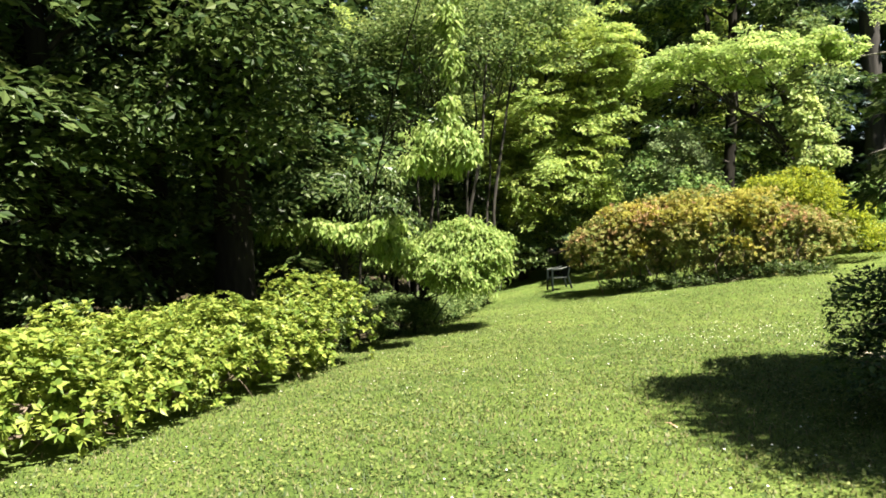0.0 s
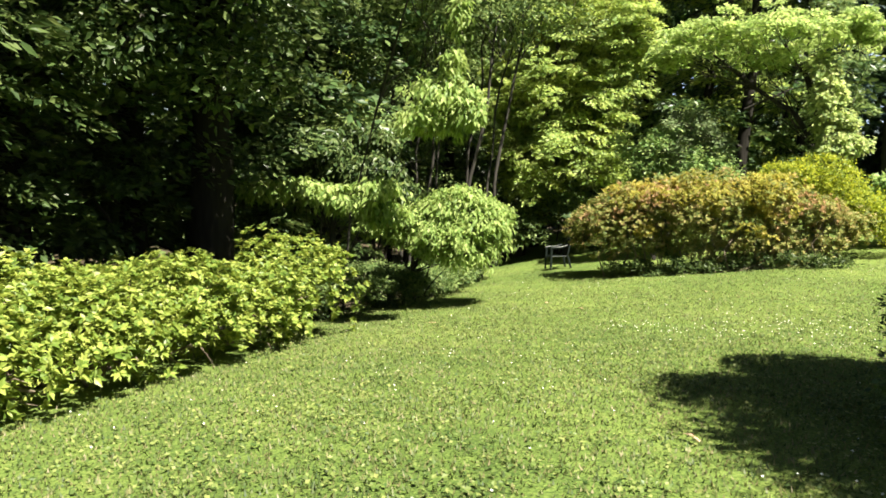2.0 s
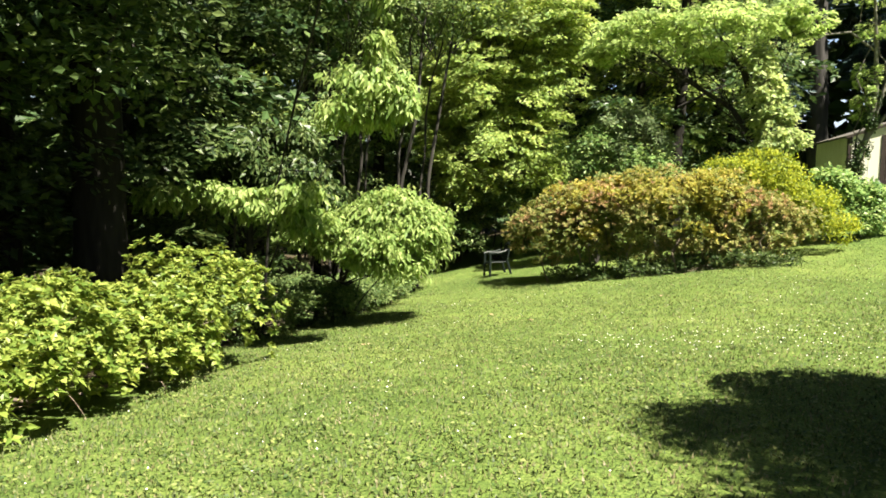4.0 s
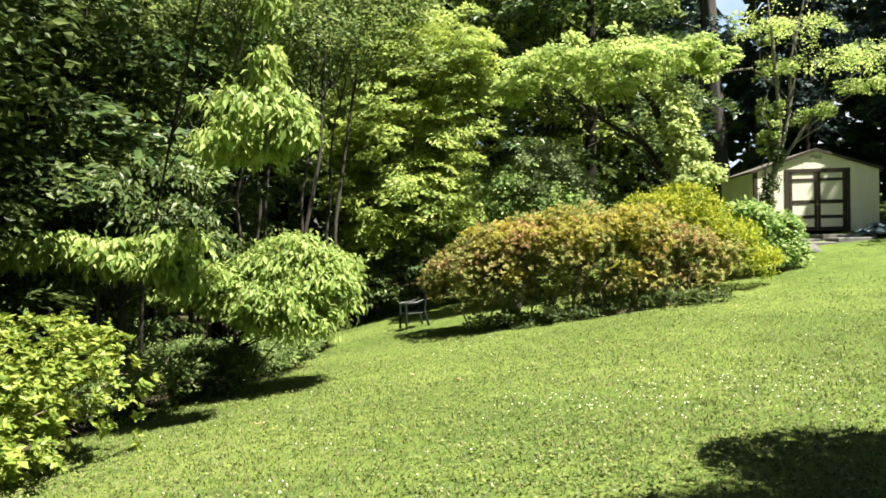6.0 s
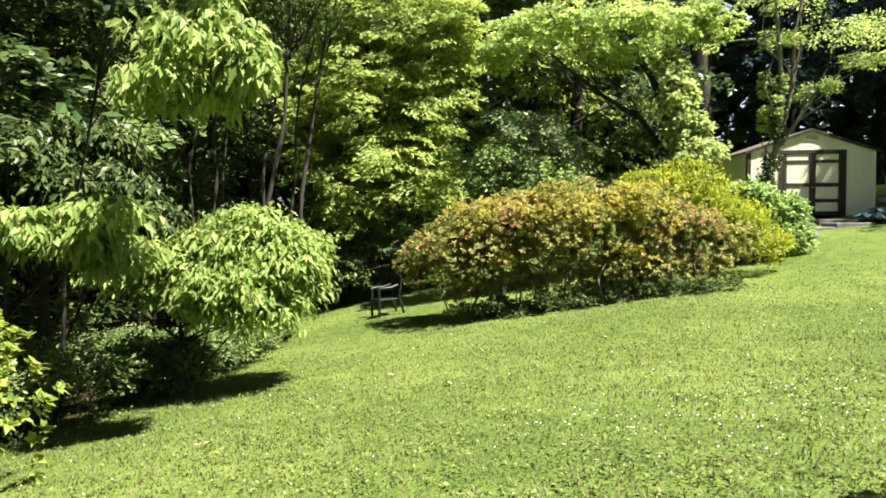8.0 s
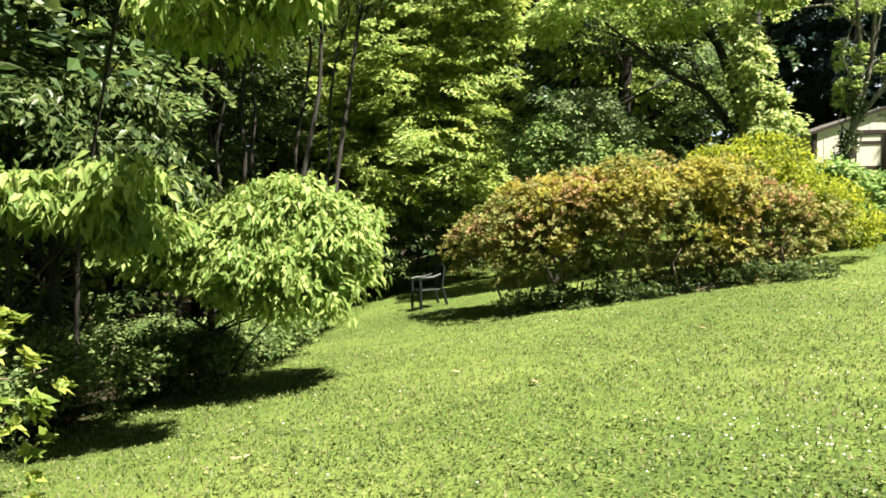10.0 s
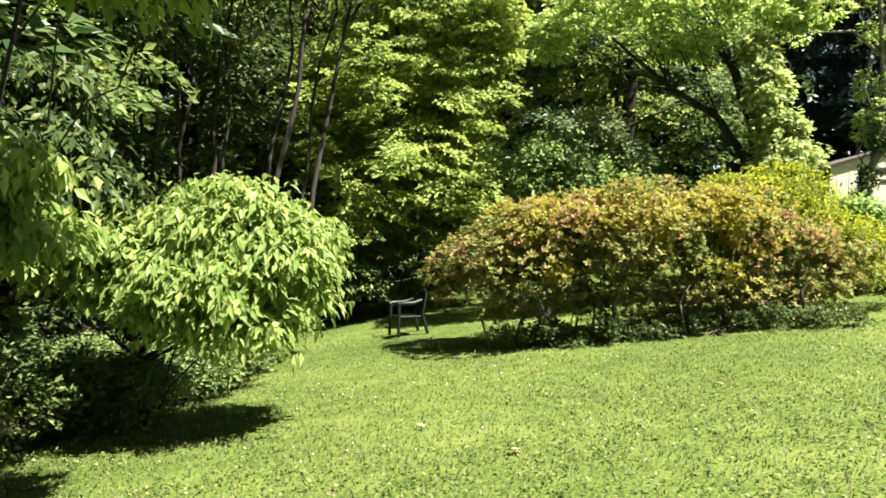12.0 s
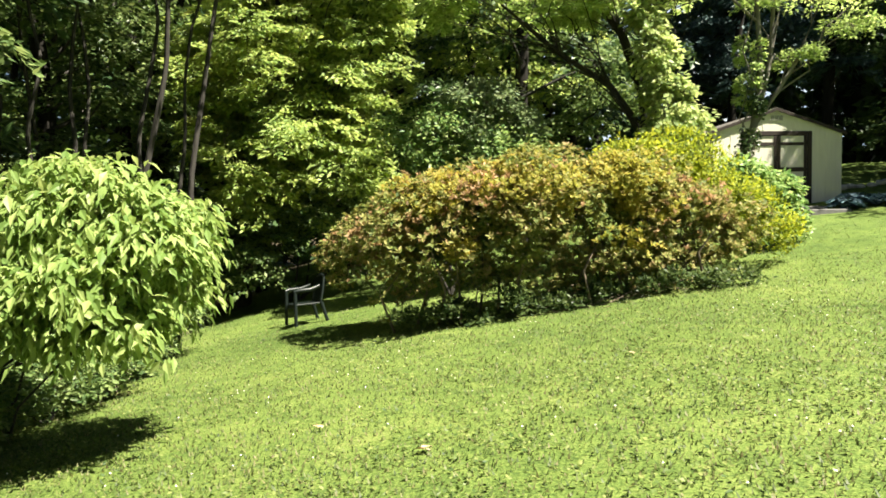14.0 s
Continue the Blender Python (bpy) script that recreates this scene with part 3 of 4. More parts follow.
def build_step():
    z = gz(1.6, -1.2)
    ob = thing("stone_slab", "grey flagstone slab before the shed doors", "paving", (1.55, -1.25, z))
    rng = random.Random(5)
    for i, (x0, x1, y0, y1) in enumerate(((-1.15, 0.05, -0.95, 0.0), (0.08, 1.15, -0.9, 0.0), (-1.05, 0.0, 0.04, 0.95), (0.04, 1.1, 0.04, 0.95))):
        zz = gz(1.55 + (x0 + x1) / 2, -1.25 + (y0 + y1) / 2) - z
        part("flagstone", box(x0, y0, zz - 0.12, x1, y1, zz + 0.07 + rng.uniform(0, 0.012), 0.02), SLAB, ob)


build_step()


def stone(name, label, at, size, seed):
    bm = bmesh.new()
    bmesh.ops.create_icosphere(bm, subdivisions=3, radius=1.0)
    for v in bm.verts:
        k = 1 + 0.25 * noise.noise(v.co * 1.4 + Vector((seed, 0, 0))) + 0.06 * noise.noise(v.co * 5)
        v.co = Vector((v.co.x * size[0] * k, v.co.y * size[1] * k, v.co.z * size[2] * k))
    ob = part(name, bm, STONE, None, "", True)
    ob.location = (at[0], at[1], gz(*at) + size[2] * 0.45)
    return tagged(ob, label, "rock")


stone("rock", "dark rounded rock at the edge of the flagstones", (0.25, -3.0), (0.55, 0.35, 0.22), 3)
stone("rock", "dark rounded rock at the edge of the flagstones", (-0.45, -3.1), (0.35, 0.3, 0.18), 8)


for i in range(9):
    x, y = 5.0 + i * 0.3 + 0.06 * math.sin(i * 2.1), 1.8 + 0.1 * math.sin(i * 1.7)
    ob = stone("border_stone", "pale stone in the border beside the shed", (x, y), (0.15 + 0.03 * math.sin(i), 0.12, 0.09 + 0.02 * math.cos(i * 1.3)), 20 + i)
    ob.data.materials[0] = PALE_STONE
    tagged(ob, group="stone border")


# ---- chair ----
def build_chair():
    c = thing("garden_chair", "dark green plastic garden armchair on the grass", "chair")
    SW, SD, SH, ARM, BACK = 0.52, 0.50, 0.41, 0.66, 0.88
    def leg(x, y, tx, ty, h):
        v, f = tubes([(np.array([[tx, ty, 0.0], [tx * 0.97 + x * 0.03, ty * 0.97 + y * 0.03, 0.02], [(tx + x) / 2, (ty + y) / 2, h * 0.5], [x, y, h]]), [0.028, 0.032, 0.036, 0.038])], 8)
        child("leg", mesh_from("leg", v, f, CHAIR_PLASTIC, True), c)
    for sx in (-1, 1):
        leg(sx * SW / 2, -SD / 2, sx * (SW / 2 + 0.02), -SD / 2 - 0.03, ARM - 0.02)
        leg(sx * (SW / 2 - 0.02), SD / 2, sx * (SW / 2 + 0.01), SD / 2 + 0.10, SH)
        v, f = tubes([(np.array([[sx * SW / 2, -SD / 2 - 0.02, ARM - 0.02], [sx * (SW / 2 + 0.02), -SD / 2 + 0.05, ARM], [sx * (SW / 2 + 0.02), 0.05, ARM + 0.005], [sx * (SW / 2 - 0.01), SD / 2 - 0.02, ARM + 0.06]]), [0.032, 0.040, 0.040, 0.032])], 8)
        child("armrest", mesh_from("armrest", v, f, CHAIR_PLASTIC, True), c)
    bm = box(-SW / 2 + 0.03, -SD / 2, SH - 0.03, SW / 2 - 0.03, SD / 2, SH, 0.012)
    part("seat", bm, CHAIR_PLASTIC, c)
    part("apron", box(-SW / 2 + 0.03, -SD / 2 - 0.004, SH - 0.09, SW / 2 - 0.03, -SD / 2 + 0.02, SH - 0.031, 0.006), CHAIR_PLASTIC, c)
    for sx in (-1, 1):
        v, f = tubes([(np.array([[sx * (SW / 2 - 0.03), SD / 2 - 0.01, SH - 0.02], [sx * (SW / 2 - 0.03), SD / 2 + 0.05, 0.65], [sx * (SW / 2 - 0.08), SD / 2 + 0.11, BACK]]), [0.022, 0.024, 0.022])], 8)
        child("back_post", mesh_from("back_post", v, f, CHAIR_PLASTIC, True), c)
    v, f = tubes([(np.array([[-SW / 2 + 0.08, SD / 2 + 0.11, BACK], [0, SD / 2 + 0.13, BACK + 0.04], [SW / 2 - 0.08, SD / 2 + 0.11, BACK]]), [0.024, 0.028, 0.024])], 8)
    child("top_rail", mesh_from("top_rail", v, f, CHAIR_PLASTIC, True), c)
    for i in range(5):
        x = -0.14 + i * 0.07
        v, f = tubes([(np.array([[x, SD / 2 - 0.01, SH - 0.01], [x * 0.95, SD / 2 + 0.05, 0.65], [x * 0.9, SD / 2 + 0.12, BACK + 0.03 - abs(x) * 0.2]]), [0.018, 0.02, 0.018])], 6)
        child("back_slat", mesh_from("back_slat", v, f, CHAIR_PLASTIC, True), c)
    x, y = -10.36, -5.75
    c.matrix_basis = pose(x, y, gz(x, y), 2, -3, -62)
    return c


build_chair()


# ---- plants near the lawn ----
def lobes_along(line, r, rng, step=0.5, jit=0.15, deep=1.0):
    """Rounded lobes strung along a line of (x, y, top height over the ground)."""
    out = []
    for (xa, ya, ha), (xb, yb, hb) in zip(line, line[1:]):
        n = max(1, int(math.hypot(xb - xa, yb - ya) / step))
        for i in range(n):
            t = i / n
            x, y, h = xa + (xb - xa) * t + rng.normal(0, jit), ya + (yb - ya) * t + rng.normal(0, jit), (ha + (hb - ha) * t) * rng.uniform(0.88, 1.06)
            g = gz(x, y)
            out.append((x, y, g + h * 0.48, r * rng.uniform(0.85, 1.15), r * deep * rng.uniform(0.85, 1.15), h * 0.52))
    return out


_r = np.random.default_rng(21)
HEDGE = []
for off, rr, hs in ((0.42, 0.5, 0.6), (0.75, 0.75, 0.92), (1.9, 0.85, 1.0), (3.0, 0.8, 0.95)):
    HEDGE += lobes_along([(-11.0 - off, -25.5, 1.15 * hs), (-11.15 - off, -22, 1.2 * hs), (-11.35 - off, -19, 1.32 * hs), (-11.5 - off, -17.0, 1.42 * hs)], rr, _r, 0.75)
HEDGE += [(-11.95, -18.0, gz(-11.95, -18.0) + 0.55, 0.5, 0.7, 0.55), (-12.0, -17.2, gz(-12, -17.2) + 0.62, 0.5, 0.6, 0.62), (-12.4, -17.4, gz(-12.4, -17.4) + 0.8, 0.6, 0.7, 0.72), (-12.0, -16.6, gz(-12, -16.6) + 0.72, 0.62, 0.55, 0.62), (-12.7, -16.4, gz(-12.7, -16.4) + 0.85, 0.7, 0.55, 0.75)]
plant("azalea_hedge", "broad light-green leafy hedge along the lower lawn edge", "hedge", (-13, -19.5), HEDGE, HEDGE_LEAF, TWIG, 31, 9500, 9, 0.088, 0.56, 0.05, stem_r=0.03, twigs=120, up=0.3, flat=0.7, curl=0.35, ragged=0.09, inner=0.04, clumps=26, whorl=0.55)

LB = [(-10.95, -13.0, -0.25, 0.6, 0.6, 0.42), (-10.55, -13.0, -0.6, 0.45, 0.55, 0.45), (-11.4, -13.0, -0.5, 0.55, 0.6, 0.45), (-10.95, -12.5, -0.5, 0.65, 0.6, 0.5), (-10.75, -13.4, -0.9, 0.5, 0.4, 0.4), (-11.3, -13.4, -0.85, 0.45, 0.4, 0.35), (-10.65, -13.3, -1.22, 0.36, 0.35, 0.25), (-10.4, -12.9, -0.95, 0.3, 0.35, 0.3), (-12.0, -13.0, -0.6, 0.45, 0.45, 0.28), (-12.5, -13.0, -0.72, 0.4, 0.4, 0.24), (-12.95, -13.0, -0.75, 0.35, 0.35, 0.22), (-12.1, -13.1, -0.95, 0.35, 0.3, 0.18), (-11.6, -13.3, -1.12, 0.3, 0.3, 0.18)]
g0 = gz(-12.7, -11.9)
plant("weeping_dogwood", "low rounded dogwood bush with pale drooping leaves", "bush", (-12.7, -11.9), LB, PALE_LEAF, BARK, 41, 3000, 8, 0.105, 0.5, 0.085,
      stems=[([(-12.7, -11.9, g0 - 0.1), (-12.4, -12.1, g0 + 0.8), (-11.8, -12.5, g0 + 1.6), (-11.1, -12.7, g0 + 2.1)], [0.04, 0.034, 0.028, 0.02])], stem_r=0.016, twigs=60, droop=0.5, up=0.35, curl=0.6, flat=0.6, ragged=0.22, inner=0.2, clumps=11)

LT = [(-10.45, -15.5, 1.60, 0.62, 0.55, 0.32), (-10.7, -15.6, 1.15, 0.48, 0.5, 0.30), (-10.0, -15.5, 1.35, 0.42, 0.4, 0.28), (-10.25, -15.6, 2.05, 0.2, 0.2, 0.3), (-10.15, -15.6, 2.75, 0.1, 0.12, 0.42), (-10.3, -15.5, 3.5, 0.13, 0.14, 0.45), (-10.7, -15.3, 4.4, 0.45, 0.45, 0.35)]
LT = [(-10.5 + (x + 10.5) * 0.8, y, z, rx * 0.8, ry * 0.8, rz) for x, y, z, rx, ry, rz in LT]
g0 = gz(-13.4, -13.4)
plant("slender_dogwood", "slender tree with pale drooping leaf clusters above bare stems", "tree", (-13.4, -13.4), LT, PALE_LEAF, BARK, 43, 800, 8, 0.115, 0.5, 0.07,
      stems=[([(-13.4, -13.4, g0 - 0.1), (-13.2, -13.5, -0.5), (-12.4, -14.0, 1.6), (-11.4, -14.9, 3.4), (-10.8, -15.3, 4.5)], [0.028, 0.025, 0.022, 0.018, 0.010])], stem_r=0.012, twigs=40, droop=0.55, up=0.4, curl=0.7, ragged=0.2, keep_off_ground=False)

# dogwood body in the darkened leaf colour, standing for shade
LE = [(-14.1, -14.4, 0.80, 0.9, 0.7, 0.40), (-12.9, -14.3, 0.35, 0.85, 0.7, 0.40), (-14.5, -14.3, 0.1, 0.6, 0.5, 0.3), (-12.2, -14.3, -0.05, 0.45, 0.45, 0.28), (-13.4, -14.3, -0.05, 0.6, 0.5, 0.28), (-15.2, -14.6, 0.9, 0.9, 0.8, 0.5), (-13.2, -14.0, 0.95, 0.7, 0.7, 0.35)]
LE = [(x - 0.2, y + 1.3, z, rx * 0.9, ry * 0.9, rz) for x, y, z, rx, ry, rz in LE]
g0 = gz(-14, -12.8)
plant("understorey_dogwood", "dogwood at wood edge, leaves coloured dark for shade", "tree", (-14, -12.8), LE, SHADE_LEAF, BARK, 47, 1700, 9, 0.13, 0.5, 0.10,
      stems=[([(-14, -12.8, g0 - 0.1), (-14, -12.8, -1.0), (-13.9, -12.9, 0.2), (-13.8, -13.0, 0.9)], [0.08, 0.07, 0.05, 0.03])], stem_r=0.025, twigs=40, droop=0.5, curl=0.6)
# hanging sprays of the same dogwood, coloured pale as if sunlit
LE2 = [(-12.0, -14.6, 0.05, 0.35, 0.3, 0.2), (-12.0, -14.2, -0.45, 0.35, 0.3, 0.2), (-12.3, -14.5, -0.25, 0.4, 0.35, 0.16), (-12.9, -14.6, -0.1, 0.5, 0.35, 0.18), (-13.6, -14.7, 0.0, 0.45, 0.35, 0.18), (-14.5, -14.6, -0.1, 0.4, 0.35, 0.22)]
plant("dogwood_branch_spray", "drooping dogwood foliage at wood edge, coloured pale as if sunlit", "bush", (-13.6, -14.0), LE2, PALE_LEAF, BARK, 48, 620, 8, 0.13, 0.55, 0.09,
      stems=[([(-13.6, -14.0, gz(-13.6, -14.0) - 0.05), (-13.5, -14.2, -1.2), (-13.3, -14.4, -0.2)], [0.03, 0.025, 0.015])], stem_r=0.012, twigs=20, droop=0.6, curl=0.7)

for i, (x, y, w, h) in enumerate(((-13.5, -14.7, 0.8, 1.1), (-13.8, -13.3, 0.9, 1.25), (-14.5, -12.0, 0.9, 1.25), (-13.6, -11.3, 0.7, 1.0), (-14.6, -10.0, 1.0, 1.1), (-14.9, -14.0, 0.9, 1.3), (-13.2, -12.3, 0.55, 0.9), (-13.0, -10.0, 0.6, 0.8), (-12.7, -8.8, 0.6, 0.8), (-13.0, -7.4, 0.8, 0.9), (-12.9, -12.3, 0.7, 0.95), (-12.3, -12.1, 0.5, 0.8), (-12.4, -11.0, 0.6, 0.85), (-12.3, -9.7, 0.6, 0.9), (-12.5, -8.3, 0.7, 1.1), (-12.4, -7.0, 0.7, 1.2))):
    g = gz(x, y)
    rr = np.random.default_rng(60 + i)
    lob = [(x + rr.normal(0, w * 0.4), y + rr.normal(0, w * 0.4), g + h * rr.uniform(0.35, 0.62), w * 0.55, w * 0.55, h * 0.38) for _ in range(6)]
    plant("evergreen_shrub", "low dark evergreen shrub in shade at the lawn edge", "shrub", (x, y), lob, WOOD_LEAF, BARK, 70 + i, 520, 9, 0.075, 0.48, 0.07, stem_r=0.015, twigs=30, group="dark shrubs at the wood edge", droop=0.1)

# the maple behind the chair
MP = []
_r = np.random.default_rng(91)
for x, z, rx in ((-10.9, 5.6, 1.5), (-11.6, 4.7, 1.5), (-9.9, 4.6, 1.4), (-9.0, 3.8, 1.2), (-10.9, 3.8, 1.6), (-12.2, 3.5, 1.4), (-9.6, 2.75, 1.3), (-11.3, 2.6, 1.4), (-12.6, 2.0, 1.2), (-10.6, 1.65, 1.5), (-9.5, 1.3, 1.0), (-11.9, 0.9, 1.2), (-10.3, 0.62, 1.4), (-11.4, 0.1, 1.1)):
    for k in range(6):
        a = _r.uniform(0, 2 * math.pi)
        d = rx * 0.6 * math.sqrt(_r.random())
        q = rx * _r.uniform(0.4, 0.65)
        # lower tiers reach further out than the upper ones
        MP.append((x + math.cos(a) * d, -5.0 - 0.14 * (5.6 - z) + math.sin(a) * d * 0.9 + k * 0.22, z + _r.normal(0, 0.42), q, q, q * _r.uniform(0.85, 1.2)))
# the crown stands well back, behind the strip of lawn beyond the chair
MP = [(-8.46 + (x + 8.46) * 1.25, -20.42 + (y + 20.42) * 1.25, -0.34 + (z + 0.34) * 1.25, a * 1.25, b * 1.25, c * 1.25) for x, y, z, a, b, c in MP]
g0 = gz(-13.0, 0.4)
plant("japanese_maple", "large spreading maple with layered light-green foliage", "tree", (-13.0, 0.4), MP, MAPLE_LEAF, BARK, 92, 0, 110, 0.15, 0.46, 0.2,
      stems=[([(-13.0, 0.4, g0 - 0.15), (-12.8, 0.1, -0.6), (-12.3, -0.4, 1.6), (-11.8, -0.9, 3.8), (-11.5, -1.1, 6.2)], [0.19, 0.16, 0.13, 0.09, 0.05]),
             ([(-13.0, 0.4, g0 - 0.15), (-12.5, 0.0, -0.3), (-11.4, -0.9, 1.2), (-10.3, -1.5, 3.1)], [0.13, 0.11, 0.08, 0.03])], stem_r=0.035, twigs=90, boughs=14)

# the maple's low boughs as a separate plant, shade put into darker leaves
LU = [(-11.8, -1.7, -0.6, 0.9, 0.8, 0.7), (-10.6, -1.4, -0.3, 0.9, 0.8, 0.8), (-12.8, -1.8, -0.5, 0.9, 0.8, 0.8), (-9.4, -1.2, -0.1, 0.8, 0.7, 0.7), (-11.2, -1.4, 0.3, 1.0, 0.8, 0.6), (-9.9, -1.4, -1.2, 0.8, 0.6, 0.5), (-12.2, -1.9, -1.5, 0.8, 0.6, 0.5)]
plant("maple_lower_boughs", "lower maple boughs with leaves coloured darker for shade", "bush", (-11.2, -1.2), LU, WOOD_LEAF, BARK, 95, 0, 90, 0.13, 0.5, 0.1, stem_r=0.03, twigs=30, boughs=16)

# rust-coloured mounded shrub
SH = [(-8.35, -8.45, -1.3, 0.4, 0.5, 0.5), (-7.5, -8.6, -1.3, 0.5, 0.55, 0.5), (-6.6, -8.55, -1.25, 0.65, 0.55, 0.45), (-5.8, -8.5, -1.15, 0.65, 0.55, 0.45), (-4.8, -8.45, -1.05, 0.65, 0.55, 0.42), (-4.0, -8.3, -1.05, 0.55, 0.5, 0.4), (-9.35, -7.5, -1.05, 0.50, 0.6, 0.42), (-8.85, -8.0, -0.75, 0.62, 0.8, 0.55), (-8.1, -8.3, -0.55, 0.8, 1.0, 0.75), (-7.3, -8.4, -0.50, 0.85, 1.15, 0.86), (-6.5, -8.4, -0.42, 0.9, 1.15, 0.90), (-5.7, -8.3, -0.40, 0.9, 1.1, 0.88), (-4.9, -8.2, -0.42, 0.85, 1.05, 0.84), (-4.2, -8.1, -0.52, 0.75, 0.95, 0.74), (-3.6, -8.0, -0.72, 0.6, 0.8, 0.55)]
stems = []
_r = np.random.default_rng(101)
for x in np.linspace(-8.6, -3.9, 16):
    y = -8.4 + _r.normal(0, 0.35)
    stems.append(([(x, y, gz(x, y) - 0.05), (x + _r.normal(0, 0.1), y + _r.normal(0, 0.1), gz(x, y) + 0.5), (x + _r.normal(0, 0.3), y + _r.normal(0, 0.3), gz(x, y) + 1.1)], [0.022, 0.018, 0.01]))
SHG = [(-8.2, -8.6, -0.25, 0.5, 0.7, 0.4), (-7.0, -8.7, 0.0, 0.7, 0.8, 0.45), (-5.2, -8.7, 0.02, 0.7, 0.8, 0.45), (-7.4, -8.4, -0.05, 0.7, 0.8, 0.5), (-6.5, -8.4, 0.02, 0.8, 0.9, 0.5), (-5.6, -8.4, 0.04, 0.8, 0.9, 0.48), (-4.8, -8.3, 0.0, 0.7, 0.9, 0.45), (-7.6, -9.2, -0.9, 0.3, 0.2, 0.25), (-5.4, -9.3, -0.75, 0.4, 0.15, 0.2)]
SHT = [(-9.35, -7.55, -0.98, 0.52, 0.62, 0.45), (-8.9, -8.05, -0.68, 0.64, 0.8, 0.56), (-8.2, -8.4, -0.48, 0.7, 0.95, 0.7), (-7.4, -8.7, -0.3, 0.6, 0.9, 0.6), (-6.3, -8.6, -0.1, 0.6, 0.8, 0.55), (-4.5, -8.5, -0.3, 0.6, 0.8, 0.55)]
plant("spirea_shrub", "long mounded shrub with rust, ochre and green leaves", "shrub", (-6.4, -8.3), SH, RUST_LEAF, TWIG, 102, 6600, 9, 0.08, 0.52, 0.06, stems=stems, stem_r=0.012, twigs=320, flat=0.8, up=0.25, droop=-0.1, ragged=0.24, inner=0.14, top=0.68, clumps=13, whorl=0.5,
      growths=[("new_growth", SHG, OCHRE_LEAF, 3000, dict(per=8, size=0.08, wide=0.45, spread=0.05, up=0.35, droop=-0.1, ragged=0.16, inner=0.0, whorl=0.6)),
               ("tip_growth", SHT, TIP_LEAF, 650, dict(per=8, size=0.07, wide=0.5, spread=0.05, up=0.35, droop=-0.1, ragged=0.2, inner=0.0, clumps=9, whorl=0.7))])
# dark leaf colour stands in for the shadow at the shrub's foot
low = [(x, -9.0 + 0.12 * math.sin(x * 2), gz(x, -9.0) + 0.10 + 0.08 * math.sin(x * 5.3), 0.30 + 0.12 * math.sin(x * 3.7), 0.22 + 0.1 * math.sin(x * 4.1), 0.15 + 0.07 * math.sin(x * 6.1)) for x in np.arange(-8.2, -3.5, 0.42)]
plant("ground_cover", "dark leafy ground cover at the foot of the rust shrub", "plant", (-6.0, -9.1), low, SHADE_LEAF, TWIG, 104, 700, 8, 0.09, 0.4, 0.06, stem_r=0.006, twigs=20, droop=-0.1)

GO = [(-4.45, -6.9, 0.55, 0.75, 0.7, 0.50), (-3.6, -6.9, 0.20, 0.75, 0.7, 0.62), (-2.95, -7.2, -0.25, 0.6, 0.7, 0.62), (-2.45, -7.5, -0.6, 0.42, 0.55, 0.5), (-4.0, -6.6, 0.0, 0.9, 0.6, 0.7)]
plant("golden_shrub", "yellow-green golden shrub beside the rust shrub", "shrub", (-3.6, -6.9), GO, GOLD_LEAF, TWIG, 111, 1900, 9, 0.082, 0.48, 0.065, stem_r=0.014, twigs=60, droop=-0.15, up=0.3, ragged=0.24)

VB = [(-1.95, -5.6, 0.22, 0.66, 0.6, 0.52), (-1.3, -5.4, -0.05, 0.62, 0.6, 0.55), (-1.8, -5.7, -0.5, 0.75, 0.6, 0.48), (-1.0, -5.3, -0.5, 0.5, 0.5, 0.4), (-2.3, -5.9, -0.4, 0.55, 0.5, 0.55)]
plant("viburnum_shrub", "green broad-leaved shrub between gold shrub and shed", "shrub", (-1.7, -5.5), VB, GREEN_LEAF, TWIG, 121, 1000, 9, 0.125, 0.55, 0.075, stem_r=0.014, twigs=30, ragged=0.08)

GB = [(-7.95, -5.0, 1.25, 0.75, 0.75, 0.55), (-7.3, -5.1, 1.35, 0.75, 0.75, 0.60), (-7.7, -4.9, 0.3, 0.9, 0.75, 0.75), (-6.8, -5.2, 0.45, 1.0, 0.75, 0.85)]
plant("green_bush", "tall glossy green bush behind the rust shrub", "bush", (-7.6, -5.8), GB, GREEN_LEAF, BARK, 131, 2100, 9, 0.10, 0.5, 0.10, stem_r=0.03, twigs=40, ragged=0.2, clumps=10)
BB = [(-6.9, -5.2, 2.0, 0.7, 0.6, 0.40), (-6.6, -5.3, 1.35, 0.7, 0.6, 0.5), (-6.5, -5.3, 0.3, 0.7, 0.6, 0.6)]
plant("bluish_bush", "grey-green bushy shrub in half shade under the canopy", "bush", (-6.0, -5.2), BB, BLUE_LEAF, BARK, 132, 1000, 10, 0.11, 0.5, 0.09, stem_r=0.03, twigs=40, ragged=0.2, clumps=10)

# flat-topped tree with a climbing vine
CP = []
_r = np.random.default_rng(141)
for x, z, rx in ((-7.7, 4.05, 0.8), (-7.0, 4.5, 1.0), (-6.2, 4.65, 0.9), (-5.5, 4.45, 1.2), (-4.6, 4.75, 1.1), (-3.8, 4.6, 1.0), (-3.0, 4.65, 0.8), (-2.6, 4.45, 0.6), (-5.0, 3.8, 0.9)):
    for k in range(4):
        q = rx * _r.uniform(0.4, 0.68)
        CP.append((x + _r.normal(0, rx * 0.35), -5.5 + k * 0.5 + _r.normal(0, 0.25), z + _r.normal(0, 0.12), q, q * 1.1, q * _r.uniform(0.35, 0.55)))
g0 = gz(-3.5, -5.0)
